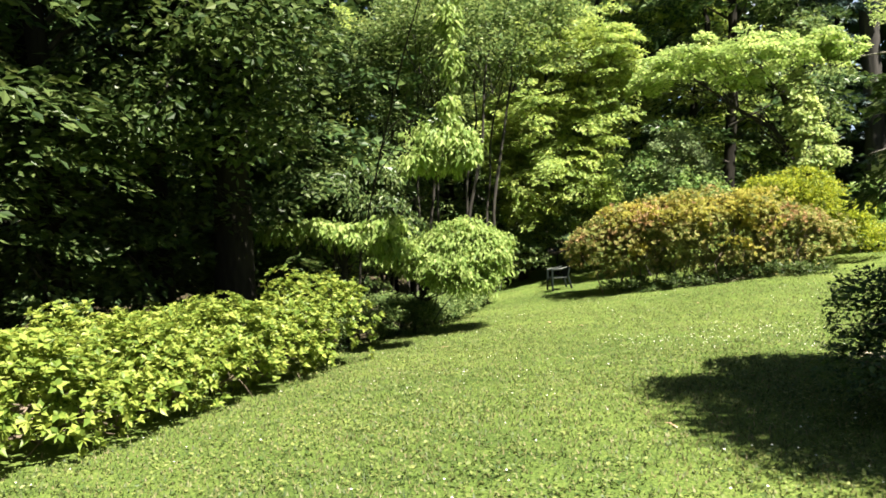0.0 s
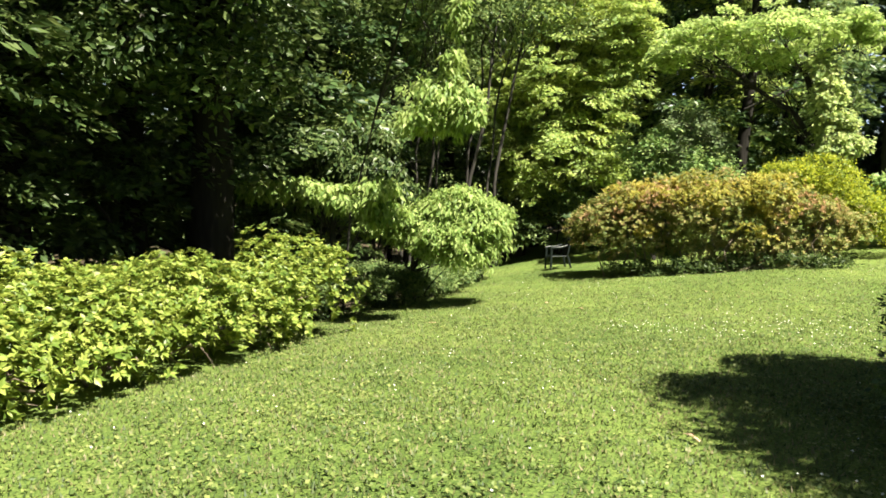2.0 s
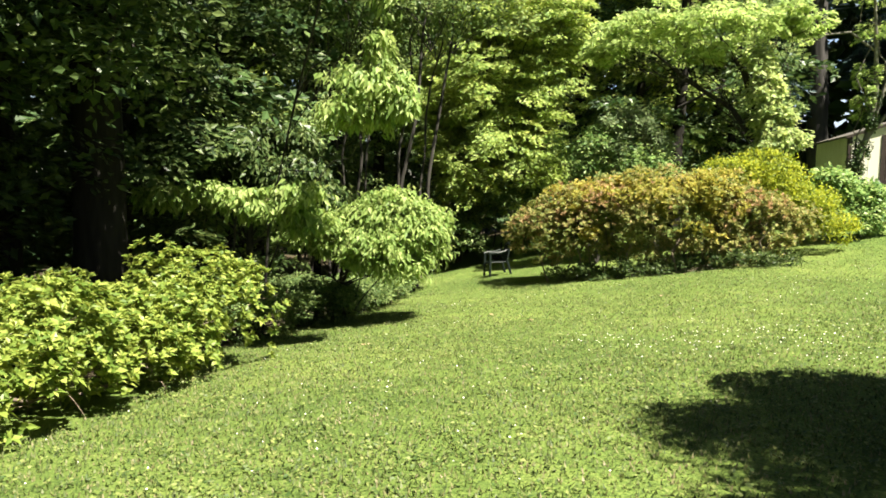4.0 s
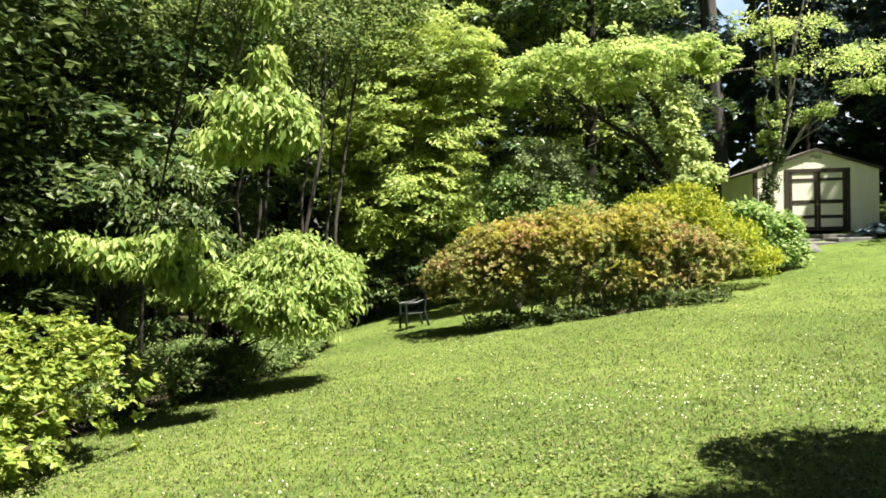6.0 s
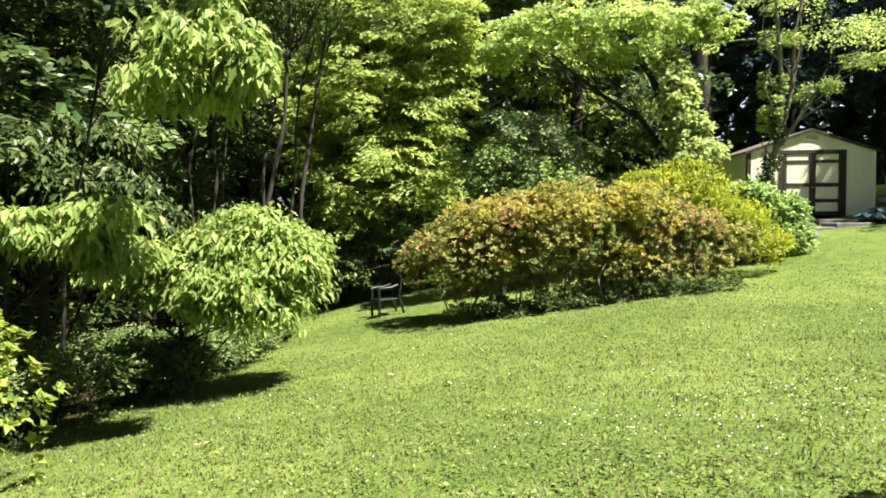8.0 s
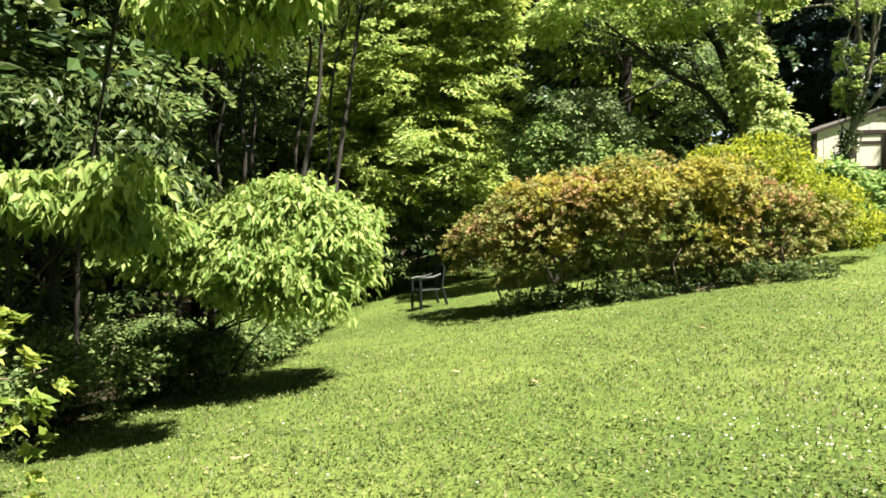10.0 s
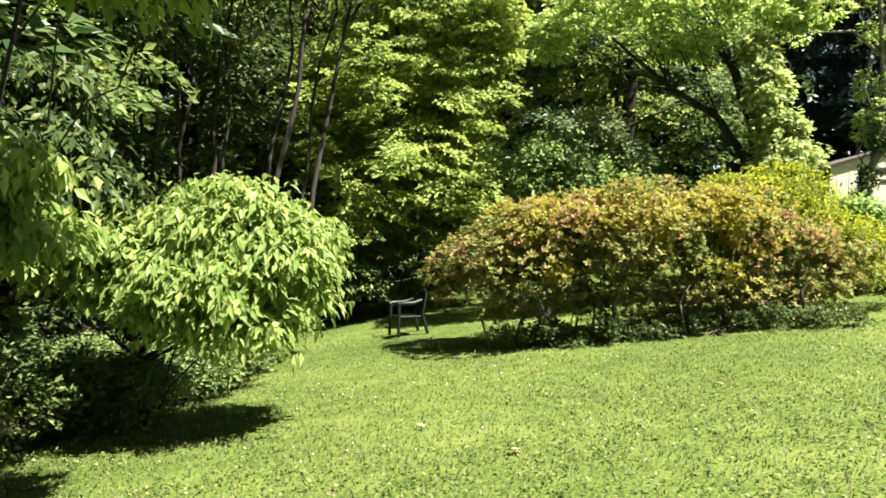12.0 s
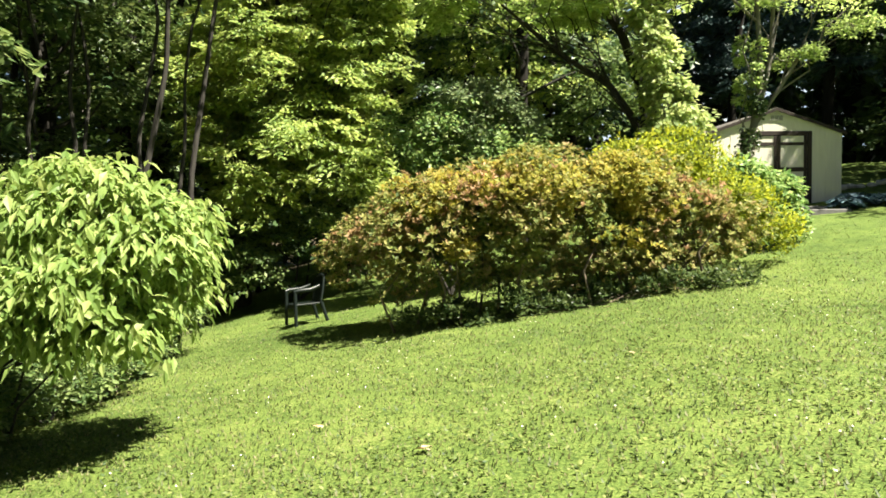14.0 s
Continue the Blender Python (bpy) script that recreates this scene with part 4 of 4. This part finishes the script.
plant("flat_topped_tree", "flat-topped tree with bright yellow-green layered leaves", "tree", (-3.5, -5.0), CP, CANOPY_LEAF, BARK, 142, 0, 100, 0.12, 0.5, 0.12,
      stems=[([(-3.5, -5.0, g0 - 0.1), (-3.45, -5.0, 0.8), (-3.6, -4.9, 2.2), (-4.0, -4.8, 3.4), (-4.6, -4.6, 4.3)], [0.15, 0.13, 0.11, 0.09, 0.04]),
             ([(-3.5, -5.0, 1.2), (-4.2, -4.6, 2.4), (-5.2, -4.4, 3.1), (-6.4, -4.4, 4.1)], [0.09, 0.07, 0.05, 0.025])], stem_r=0.018, twigs=80, boughs=7, droop=0.4, sag=0.25)
VN = [(-3.75, -5.5, 3.3, 0.28, 0.3, 0.45), (-3.6, -5.6, 2.65, 0.32, 0.32, 0.45), (-3.4, -5.6, 1.95, 0.38, 0.36, 0.45), (-3.05, -5.6, 1.5, 0.38, 0.36, 0.32), (-3.35, -5.6, 1.15, 0.48, 0.42, 0.36), (-3.4, -5.4, 0.3, 0.42, 0.4, 0.6)]
plant("climbing_vine", "bright climbing vine wrapped around the tree trunk", "vine", (-3.4, -5.3), VN, VINE_LEAF, TWIG, 143, 1300, 9, 0.13, 0.62, 0.08, stem_r=0.012, twigs=24, droop=0.35, ragged=0.16, up=0.3)

# thin tree before the shed
g0 = gz(-0.95, -3.6)
ST = [(1.0, -3.6, 4.65, 1.1, 0.8, 0.22), (1.9, -3.7, 4.75, 0.8, 0.7, 0.20), (1.7, -3.6, 3.95, 0.5, 0.5, 0.22), (-0.9, -3.6, 5.7, 0.6, 0.7, 0.5), (0.2, -3.5, 5.8, 0.8, 0.8, 0.4), (0.4, -3.6, 3.25, 0.4, 0.4, 0.22), (-0.7, -3.6, 3.3, 0.28, 0.3, 0.4), (-0.75, -3.6, 2.5, 0.22, 0.25, 0.35), (0.3, -3.5, 7.0, 1.6, 1.5, 0.7), (-0.5, -3.5, 4.6, 0.4, 0.4, 0.4)]
plant("thin_garden_tree", "thin crooked two-stemmed tree in front of the shed", "tree", (-0.95, -3.6), ST, CANOPY_LEAF, PALE_BARK, 151, 0, 80, 0.10, 0.5, 0.11,
      stems=[([(-0.95, -3.6, g0 - 0.1), (-0.92, -3.6, 0.6), (-0.6, -3.6, 1.7), (-0.45, -3.6, 2.9), (-0.55, -3.6, 4.4), (-0.7, -3.5, 6.5)], [0.10, 0.09, 0.08, 0.06, 0.05, 0.02]),
             ([(-0.62, -3.6, 1.65), (-0.1, -3.6, 2.4), (0.35, -3.6, 3.1), (0.9, -3.6, 4.4)], [0.05, 0.045, 0.04, 0.02]),
             ([(-0.5, -3.6, 2.0), (-0.2, -3.55, 3.2), (-0.1, -3.5, 4.8), (0.3, -3.5, 6.6)], [0.06, 0.05, 0.04, 0.02]),
             ([(-0.55, -3.6, 4.0), (-1.2, -3.7, 4.5), (-2.0, -3.9, 4.4), (-2.7, -4.1, 4.1)], [0.035, 0.03, 0.02, 0.01])], stem_r=0.022, twigs=70, boughs=10, droop=0.2, thick=0.05)
IV = [(-0.93, -3.62, 0.1, 0.19, 0.19, 0.5), (-0.88, -3.62, 0.7, 0.18, 0.18, 0.4), (-0.72, -3.62, 1.3, 0.16, 0.16, 0.4), (-0.56, -3.62, 2.0, 0.14, 0.14, 0.4), (-0.48, -3.6, 2.7, 0.12, 0.12, 0.3)]
plant("ivy", "dark ivy climbing the thin tree trunk", "vine", (-0.95, -3.75), IV, DARK_LEAF, TWIG, 152, 520, 7, 0.07, 0.7, 0.05, stem_r=0.008, twigs=10)


def build_hosta(x, y, r, seed):
    rng = np.random.default_rng(seed)
    n = 46
    a = rng.uniform(0, 2 * np.pi, n)
    el = rng.uniform(0.15, 1.2, n)
    P = np.stack([np.cos(a) * r * 0.35 * np.cos(el), np.sin(a) * r * 0.35 * np.cos(el), 0.06 + r * 0.5 * np.sin(el)], -1)
    D = unit(np.stack([np.cos(a), np.sin(a), 0.25 - 0.2 * rng.random(n)], -1))
    U = unit(np.stack([np.cos(a) * 0.2, np.sin(a) * 0.2, np.ones(n)], -1))
    V, F = leaf_arrays(P, D, U, np.full(n, r * 0.75), np.full(n, r * 0.48), 0.6)
    t = thing("hosta", "blue-green hosta with broad leaves beside the shed", "plant", (x, y, gz(x, y)))
    child("leaves", mesh_from("leaves", V, F, HOSTA_LEAF, True), t)
    st = [(np.stack([np.array([0, 0, 0]), p * 0.6, p]), [0.008, 0.006, 0.005]) for p in P]
    v, f = tubes(st, 5)
    tagged(child("stalks", mesh_from("stalks", v, f, HOSTA_LEAF, True), t), kind="stuff")


build_hosta(2.75, -1.75, 0.5, 1)
build_hosta(3.25, -1.3, 0.55, 2)
build_hosta(3.75, -1.6, 0.45, 3)

# clipped bush beside the path and the shade tree over it
_r = np.random.default_rng(161)
RB = [(-4.72 + _r.normal(0, 0.25), -20.8 + _r.normal(0, 0.28), gz(-4.72, -20.8) + z, 0.5, 0.5, 0.3) for z in (0.25, 0.3, 0.35, 0.4, 0.6, 0.6, 0.7, 0.75, 0.5, 0.7, 0.72)]
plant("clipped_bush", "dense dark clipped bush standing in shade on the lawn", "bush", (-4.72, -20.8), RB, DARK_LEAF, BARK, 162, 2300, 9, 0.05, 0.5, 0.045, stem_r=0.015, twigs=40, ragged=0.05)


# leafy sapling behind the clipped bush, leaves coloured dark for its shaded side
LS = [(-4.5, -19.5, 0.7, 0.4, 0.4, 0.4), (-4.35, -19.5, 1.3, 0.45, 0.4, 0.4), (-4.0, -19.6, 0.6, 0.5, 0.45, 0.45), (-3.8, -19.6, 1.4, 0.5, 0.45, 0.5), (-3.7, -19.6, 2.1, 0.55, 0.45, 0.4), (-4.1, -19.5, 0.0, 0.45, 0.4, 0.4)]
g0 = gz(-4.1, -19.4)
plant("leafy_sapling", "dark leafy sapling standing behind the clipped bush", "tree", (-4.1, -19.4), LS, SHADE_LEAF, BARK, 165, 0, 70, 0.10, 0.5, 0.1,
      stems=[([(-4.1, -19.4, g0 - 0.1), (-4.1, -19.4, 0.2), (-4.0, -19.45, 1.3), (-3.8, -19.5, 2.2)], [0.05, 0.045, 0.035, 0.015])], stem_r=0.016, twigs=30, boughs=12)


def build_shade_tree():
    sh = to_sun / to_sun.z
    lob = []
    for x, y, h, r in ((-5.3, -20.6, 4.6, 1.1), (-5.85, -19.8, 4.4, 0.8), (-4.5, -19.6, 4.9, 1.2), (-4.2, -21.0, 5.2, 1.3), (-5.0, -22.0, 5.0, 0.95), (-3.2, -20.2, 5.4, 1.3), (-3.5, -22.2, 5.4, 1.3), (-2.4, -21.3, 6.0, 1.4)):
        h += 1.5
        g0 = gz(x, y)
        lob.append((x + sh.x * h, y + sh.y * h, g0 + h, r, r, 0.7))
    bx, by = 2.6, -22.6
    g0 = gz(bx, by)
    plant("shade_tree", "leafy tree beside the lawn casting the round shadow", "tree", (bx, by), lob, WOOD_LEAF, BARK, 171, 5600, 12, 0.11, 0.5, 0.16,
          stems=[([(bx, by, g0 - 0.2), (bx, by, 2.5), (bx - 0.2, by + 0.1, 5.2), (bx - 0.6, by + 0.1, 7.4)], [0.26, 0.21, 0.17, 0.09])], stem_r=0.05, twigs=40, flat=0.4, inner=0.4)


build_shade_tree()


# ---- woodland ----
def woodland_tree(name, label, seed, leaf, height=13.0, sprays=900, size=0.24, low=1.5, width=2.6):
    """A tall wood-edge tree at the origin with foliage from low down to the top."""
    rng = np.random.default_rng(seed)
    t = thing(name, label, "tree", (0, 0, 0), "woodland trees")
    lob, limbs = [], []
    line = np.array([[0, 0, -0.3], [0.1, 0, 2.0], [rng.normal(0, 0.2), rng.normal(0, 0.2), 5.0], [rng.normal(0, 0.3), rng.normal(0, 0.3), 9.0], [0, 0, height - 0.5]])
    for i in range(22):
        z = low + (height - low) * (i + 0.5) / 22
        wd = width * (0.55 + 0.45 * math.sin(math.pi * min(1, (z - low) / (height - low) * 1.15 + 0.12)))
        a = rng.uniform(0, 2 * math.pi)
        d = wd * rng.uniform(0.35, 0.8)
        c = (math.cos(a) * d, math.sin(a) * d, z)
        lob.append((*c, wd * 0.5, wd * 0.5, 0.5))
        limbs.append((bent((0, 0, z - 0.9), c, rng, 0.06, 5), np.linspace(0.05, 0.015, 5)))
    V, F = bough_leaves(*lobe_boughs(lob, 7, rng), max(20, sprays * 10 // 154), size, 0.5, rng, droop=0.35, tilt=0.4, thick=0.06)
    child("crown", mesh_from("crown", V, F, leaf), t)
    v, f = tubes([(line, [0.24, 0.2, 0.17, 0.12, 0.03])], 9)
    # trunks take the darkened bark in place of shade
    child("trunk", mesh_from("trunk", v, f, SHADE_BARK, True), t)
    for limb in limbs:
        v, f = tubes([limb], 5)
        child("limb", mesh_from("limb", v, f, BARK, True), t)
    return t


def set_down(t, x, y, turn, s=1.0):
    t.matrix_basis = pose(x, y, gz(x, y), 0, 0, turn) @ Matrix.Diagonal((s, s, s, 1))


A = woodland_tree("woodland_tree", "tall green broad-leaved tree at the wood edge", 201, WOOD_LEAF)
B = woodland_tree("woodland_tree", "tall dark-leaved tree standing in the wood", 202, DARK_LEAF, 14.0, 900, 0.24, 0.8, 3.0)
C = woodland_tree("woodland_tree", "tall layered green tree at the wood edge", 203, MAPLE_LEAF, 12.0, 1300, 0.19, 0.9, 2.7)
NA = woodland_tree("edge_tree", "leafy shaded tree overhanging the lower lawn edge", 205, WOOD_LEAF, 10.5, 1700, 0.165, 1.9, 2.3)
# leaf colour carries the gloom of the left-hand wood
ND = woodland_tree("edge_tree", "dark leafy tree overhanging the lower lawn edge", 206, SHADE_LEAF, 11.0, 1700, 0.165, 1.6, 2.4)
PN = woodland_tree("pine_tree", "tall dark conifer behind the shed", 204, NEEDLE, 16.0, 1100, 0.26, 3.5, 2.6)
SPOTS = [(C, -6.4, 3.2), (B, -5.2, 0.9), (C, -8.6, 3.6), (ND, -16.2, -18.4), (ND, -15.9, -14.2), (NA, -16.2, -11.4), (ND, -15.9, -21.8), (ND, -17.0, -8.6), (ND, -16.0, -16.3), (ND, -15.6, -25.0), (B, -16.9, -9.5), (B, -17.5, -13.0), (A, -17.2, -18.0), (B, -18.0, -22.0), (ND, -16.3, -3.0), (A, -14.8, 2.8), (NA, -16.2, 0.2), (C, -10.6, 4.6), (C, -13.2, 3.6),
         (C, -5.0, 4.6), (A, -2.8, 3.6), (B, -8.5, 4.5), (B, -3.0, 6.0), (PN, -1.2, 7.5), (PN, 5.6, 10.5), (PN, 6.8, 5.5), (B, 8.5, 2.5), (PN, 9.5, -1.0), (B, 12.5, 6.0),
         # trees from (7.8, -1.8) to (13.6, -8.2): unseen, added to shade the shed
         (A, -21.5, -8.0), (B, -22.0, -15.0), (C, -20.0, -2.0), (B, -17.0, 4.5), (A, -20.5, 4.0), (B, -6.0, 9.5), (A, -11.5, 9.0), (B, -1.8, 13.0), (PN, 6.0, 13.0), (B, 12.0, 12.0), (C, -21.0, -24.0), (B, 15.0, 0.0), (A, -16.0, 10.0), (B, -24.5, 0.0), (PN, 7.8, -1.8), (B, 9.8, -3.2), (B, 12.0, -5.4), (B, 13.6, -8.2), (A, 13.0, -6.0)]
_r = random.Random(77)
used = set()
for src, x, y in SPOTS:
    turn, s = _r.uniform(0, 360), _r.uniform(0.85, 1.15)
    if src.name not in used:
        used.add(src.name)
        set_down(src, x, y, turn, s)
    else:
        copy_thing(src, pose(x, y, gz(x, y), 0, 0, turn) @ Matrix.Diagonal((s, s, s, 1)))


def build_trunk(name, label, path, radii, mat, group="", n=26, seed=1):
    """A tall tree known by its bare trunk: bark ridges, a few limbs and a crown high up."""
    rng = np.random.default_rng(seed)
    t = thing(name, label, "tree", path[0], group)
    p = np.array(path, float)
    u = np.linspace(0, 1, len(p))
    uu = np.linspace(0, 1, n)
    q = np.stack([np.interp(uu, u, p[:, i]) for i in range(3)], -1)
    r = np.interp(uu, u, radii)
    v, f = tubes([(q - p[0], r)], 18)
    w = np.arange(len(v))
    c = np.repeat(q - p[0], 18, 0)
    v = c + (v - c) * (1 + 0.08 * np.sin(w % 18 * 2.3 + w // 18 * 0.4) + 0.05 * np.sin(w * 1.7))[:, None]
    child("trunk", mesh_from("trunk", v, f, mat, True), t)
    top = p[-1] - p[0]
    k = 1.6 + radii[0] * 3
    lob = [(top[0] + rng.normal(0, k * 0.5), top[1] + rng.normal(0, k * 0.5), top[2] + rng.uniform(-0.6, 1.2), k * 0.5, k * 0.5, 0.5) for _ in range(6)]
    V, F = foliage(lob, int(130 * k), 10, 0.16, 0.5, 0.2, rng, keep_off_ground=False, inner=0.3)
    child("crown", mesh_from("crown", V, F, WOOD_LEAF), t)
    for lb in lob:
        v, f = tubes([(bent(top - np.array([0, 0, 1.5]), lb[:3], rng, 0.06, 5), np.linspace(radii[-1] * 0.6, 0.01, 5))], 6)
        child("limb", mesh_from("limb", v, f, mat, True), t)


def widen_crown():
    """The oak's crown, high over the wood edge and the lower lawn. Its unseen upper lobes are placed to shade the
    trunk.
    """
    rng = np.random.default_rng(5)
    oak = bpy.data.objects["tall_oak"]
    lob = [(-13.1 + rng.normal(0, 1.0) + 14.45, -18.4 + rng.normal(0, 2.6) + 16.2, rng.uniform(9.3, 12.3), 1.5, 1.5, 0.7) for _ in range(26)]
    # lower lobes added on the sun's side, to keep light off the trunk
    lob += [(rng.uniform(0.6, 2.4), rng.uniform(-2.6, -0.6), rng.uniform(3.8, 8.2), 0.8, 0.8, 0.5) for _ in range(16)]
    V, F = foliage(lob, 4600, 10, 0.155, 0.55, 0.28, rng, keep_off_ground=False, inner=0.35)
    # crown leaves darkened in the colour too, as in the shaded wood
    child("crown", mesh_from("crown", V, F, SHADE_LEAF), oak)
    for lb in lob:
        v, f = tubes([(bent((0.1, 0, 8.0), lb[:3], rng, 0.06, 6), np.linspace(0.11, 0.02, 6))], 6)
        child("limb", mesh_from("limb", v, f, BARK, True), oak)


build_trunk("tall_oak", "massive dark tree trunk in deep shade", [(-14.45, -16.2, gz(-14.45, -16.2) - 0.2), (-14.45, -16.2, 1.0), (-14.4, -16.2, 5.0), (-14.3, -16.1, 9.0)], [0.42, 0.32, 0.30, 0.24], SHADE_BARK)
widen_crown()
build_trunk("tall_pine", "tall straight grey pine trunk behind the shed", [(0.95, 7.0, gz(0.95, 7) - 0.2), (0.75, 7.0, 4.0), (0.45, 7.0, 9.5), (0.2, 7.0, 16.0)], [0.42, 0.36, 0.33, 0.25], GREY_BARK, seed=2)
_r = np.random.default_rng(88)
for i, (x, y, lean) in enumerate(((-15.6, -6.6, 0.1), (-14.6, -6.2, 0.25), (-14.1, -6.0, -0.1), (-13.6, -6.4, 0.5), (-15.0, -5.4, -0.3), (-13.0, -5.6, 0.35), (-16.2, -6.0, 0.1), (-14.2, -8.0, 0.15), (-15.9, -7.3, 0.35), (-14.9, -7.0, -0.2), (-13.2, -7.2, 0.6), (-12.6, -6.2, 0.45))):
    g0 = gz(x, y)
    r = _r.uniform(0.04, 0.07)
    build_trunk("slender_tree", "slender bare grey stem in the shaded wood", [(x, y, g0 - 0.1)] + [(x + lean * 0.28 * k + _r.normal(0, 0.09), y + _r.normal(0, 0.09), g0 + k) for k in range(1, 9)], [r * (1 - 0.08 * k) for k in range(9)], BARK, "slender stems in the wood", seed=10 + i)


def build_far_woods():
    rng = np.random.default_rng(301)
    n = 60000
    a = rng.uniform(-2.4, 1.8, n)
    d = rng.uniform(31, 41, n)
    P = np.stack([-6 + np.sin(a) * d, -14 + np.cos(a) * d, rng.uniform(-5, 20, n)], -1)
    # the one opening to the sky, beside the tall pine
    ahead = P[:, 1] + 23.2
    gap = (np.abs(P[:, 0] + 7.4 - 0.285 * ahead) < 1.3) & (P[:, 2] > 0.27 * ahead)
    P = P[~gap]
    D = unit(rng.normal(size=P.shape) * np.array([1, 1, 0.5]))
    U = unit(rng.normal(size=P.shape))
    L = rng.uniform(0.9, 1.6, len(P))
    V, F = flat_leaf_arrays(P, D, U, L, L * 0.6)
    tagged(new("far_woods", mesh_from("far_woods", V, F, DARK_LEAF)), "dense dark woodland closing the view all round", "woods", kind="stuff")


build_far_woods()


def build_sky_backdrop():
    m, n, l = nodes_of("pale_sky")
    t = noise_tex(n, l, 0.05, 4)
    r = ramp(n, [(0.4, (0.30, 0.50, 0.85)), (0.62, (0.80, 0.90, 1.0))])
    l.new(t.outputs["Fac"], r.inputs[0])
    e = n.new("ShaderNodeEmission")
    e.inputs[1].default_value = 0.30
    l.new(r.outputs[0], e.inputs[0])
    o = n.new("ShaderNodeOutputMaterial")
    l.new(e.outputs[0], o.inputs[0])
    V = [(-15, 70, 8), (75, 70, 8), (75, 70, 70), (-15, 70, 70)]
    tagged(new("backdrop", mesh_from("backdrop", V, [(0, 1, 2, 3)], m)), "pale bright summer sky beyond the woods", "sky", kind="structure")


build_sky_backdrop()

# ---- small things on the lawn ----
def ground_patch(name, label, category, x, y, rx, ry, mat, seed, lift=0.02):
    rng = np.random.default_rng(seed)
    n = 22
    a = np.linspace(0, 2 * np.pi, n, endpoint=False)
    k = 1 + rng.normal(0, 0.14, n)
    V = [(0.0, 0.0, lift + 0.012)]
    for f in (0.55, 1.0):
        for ang, kk in zip(a, k):
            px, py = rx * f * kk * math.cos(ang), ry * f * kk * math.sin(ang)
            V.append((px, py, gz(x + px, y + py) - gz(x, y) + (lift + 0.006 if f < 1 else -0.02)))
    F = [(0, 1 + i, 1 + (i + 1) % n) for i in range(n)]
    for i in range(n):
        j = (i + 1) % n
        F += [(1 + i, 1 + n + i, 1 + n + j), (1 + i, 1 + n + j, 1 + j)]
    ob = tagged(new(name, mesh_from(name, V, F, mat, True)), label, category)
    ob.location = (x, y, gz(x, y))
    return ob


ground_patch("bare_soil_patch", "small pale bare patch of sandy soil in the lawn", "soil", -4.4, -18.1, 0.36, 0.24, SAND, 5)


def dry_leaf(x, y, size, turn, seed):
    rng = np.random.default_rng(seed)
    n = 3
    P = rng.normal(0, size * 0.3, (n, 3)) * np.array([1, 1, 0]) + np.array([0, 0, 0.045])
    a = turn + rng.normal(0, 0.6, n)
    D = np.stack([np.cos(a), np.sin(a), np.zeros(n)], -1)
    U = unit(np.stack([rng.normal(0, 0.3, n), rng.normal(0, 0.3, n), np.ones(n)], -1))
    V, F = leaf_arrays(P, D, U, np.full(n, size), np.full(n, size * 0.45), 0.15)
    ob = tagged(new("fallen_leaf", mesh_from("fallen_leaf", V, F, LITTER)), "dry brown fallen leaf lying on the lawn", "leaf", "fallen leaves on the lawn")
    ob.location = (x, y, gz(x, y))


for i, (x, y, sz) in enumerate(((-8.35, -14.33, 0.11), (-10.34, -16.05, 0.09), (-6.49, -21.4, 0.09), (-9.07, -13.4, 0.06), (-6.33, -12.35, 0.07))):
    dry_leaf(x, y, sz, i * 1.3, 400 + i)
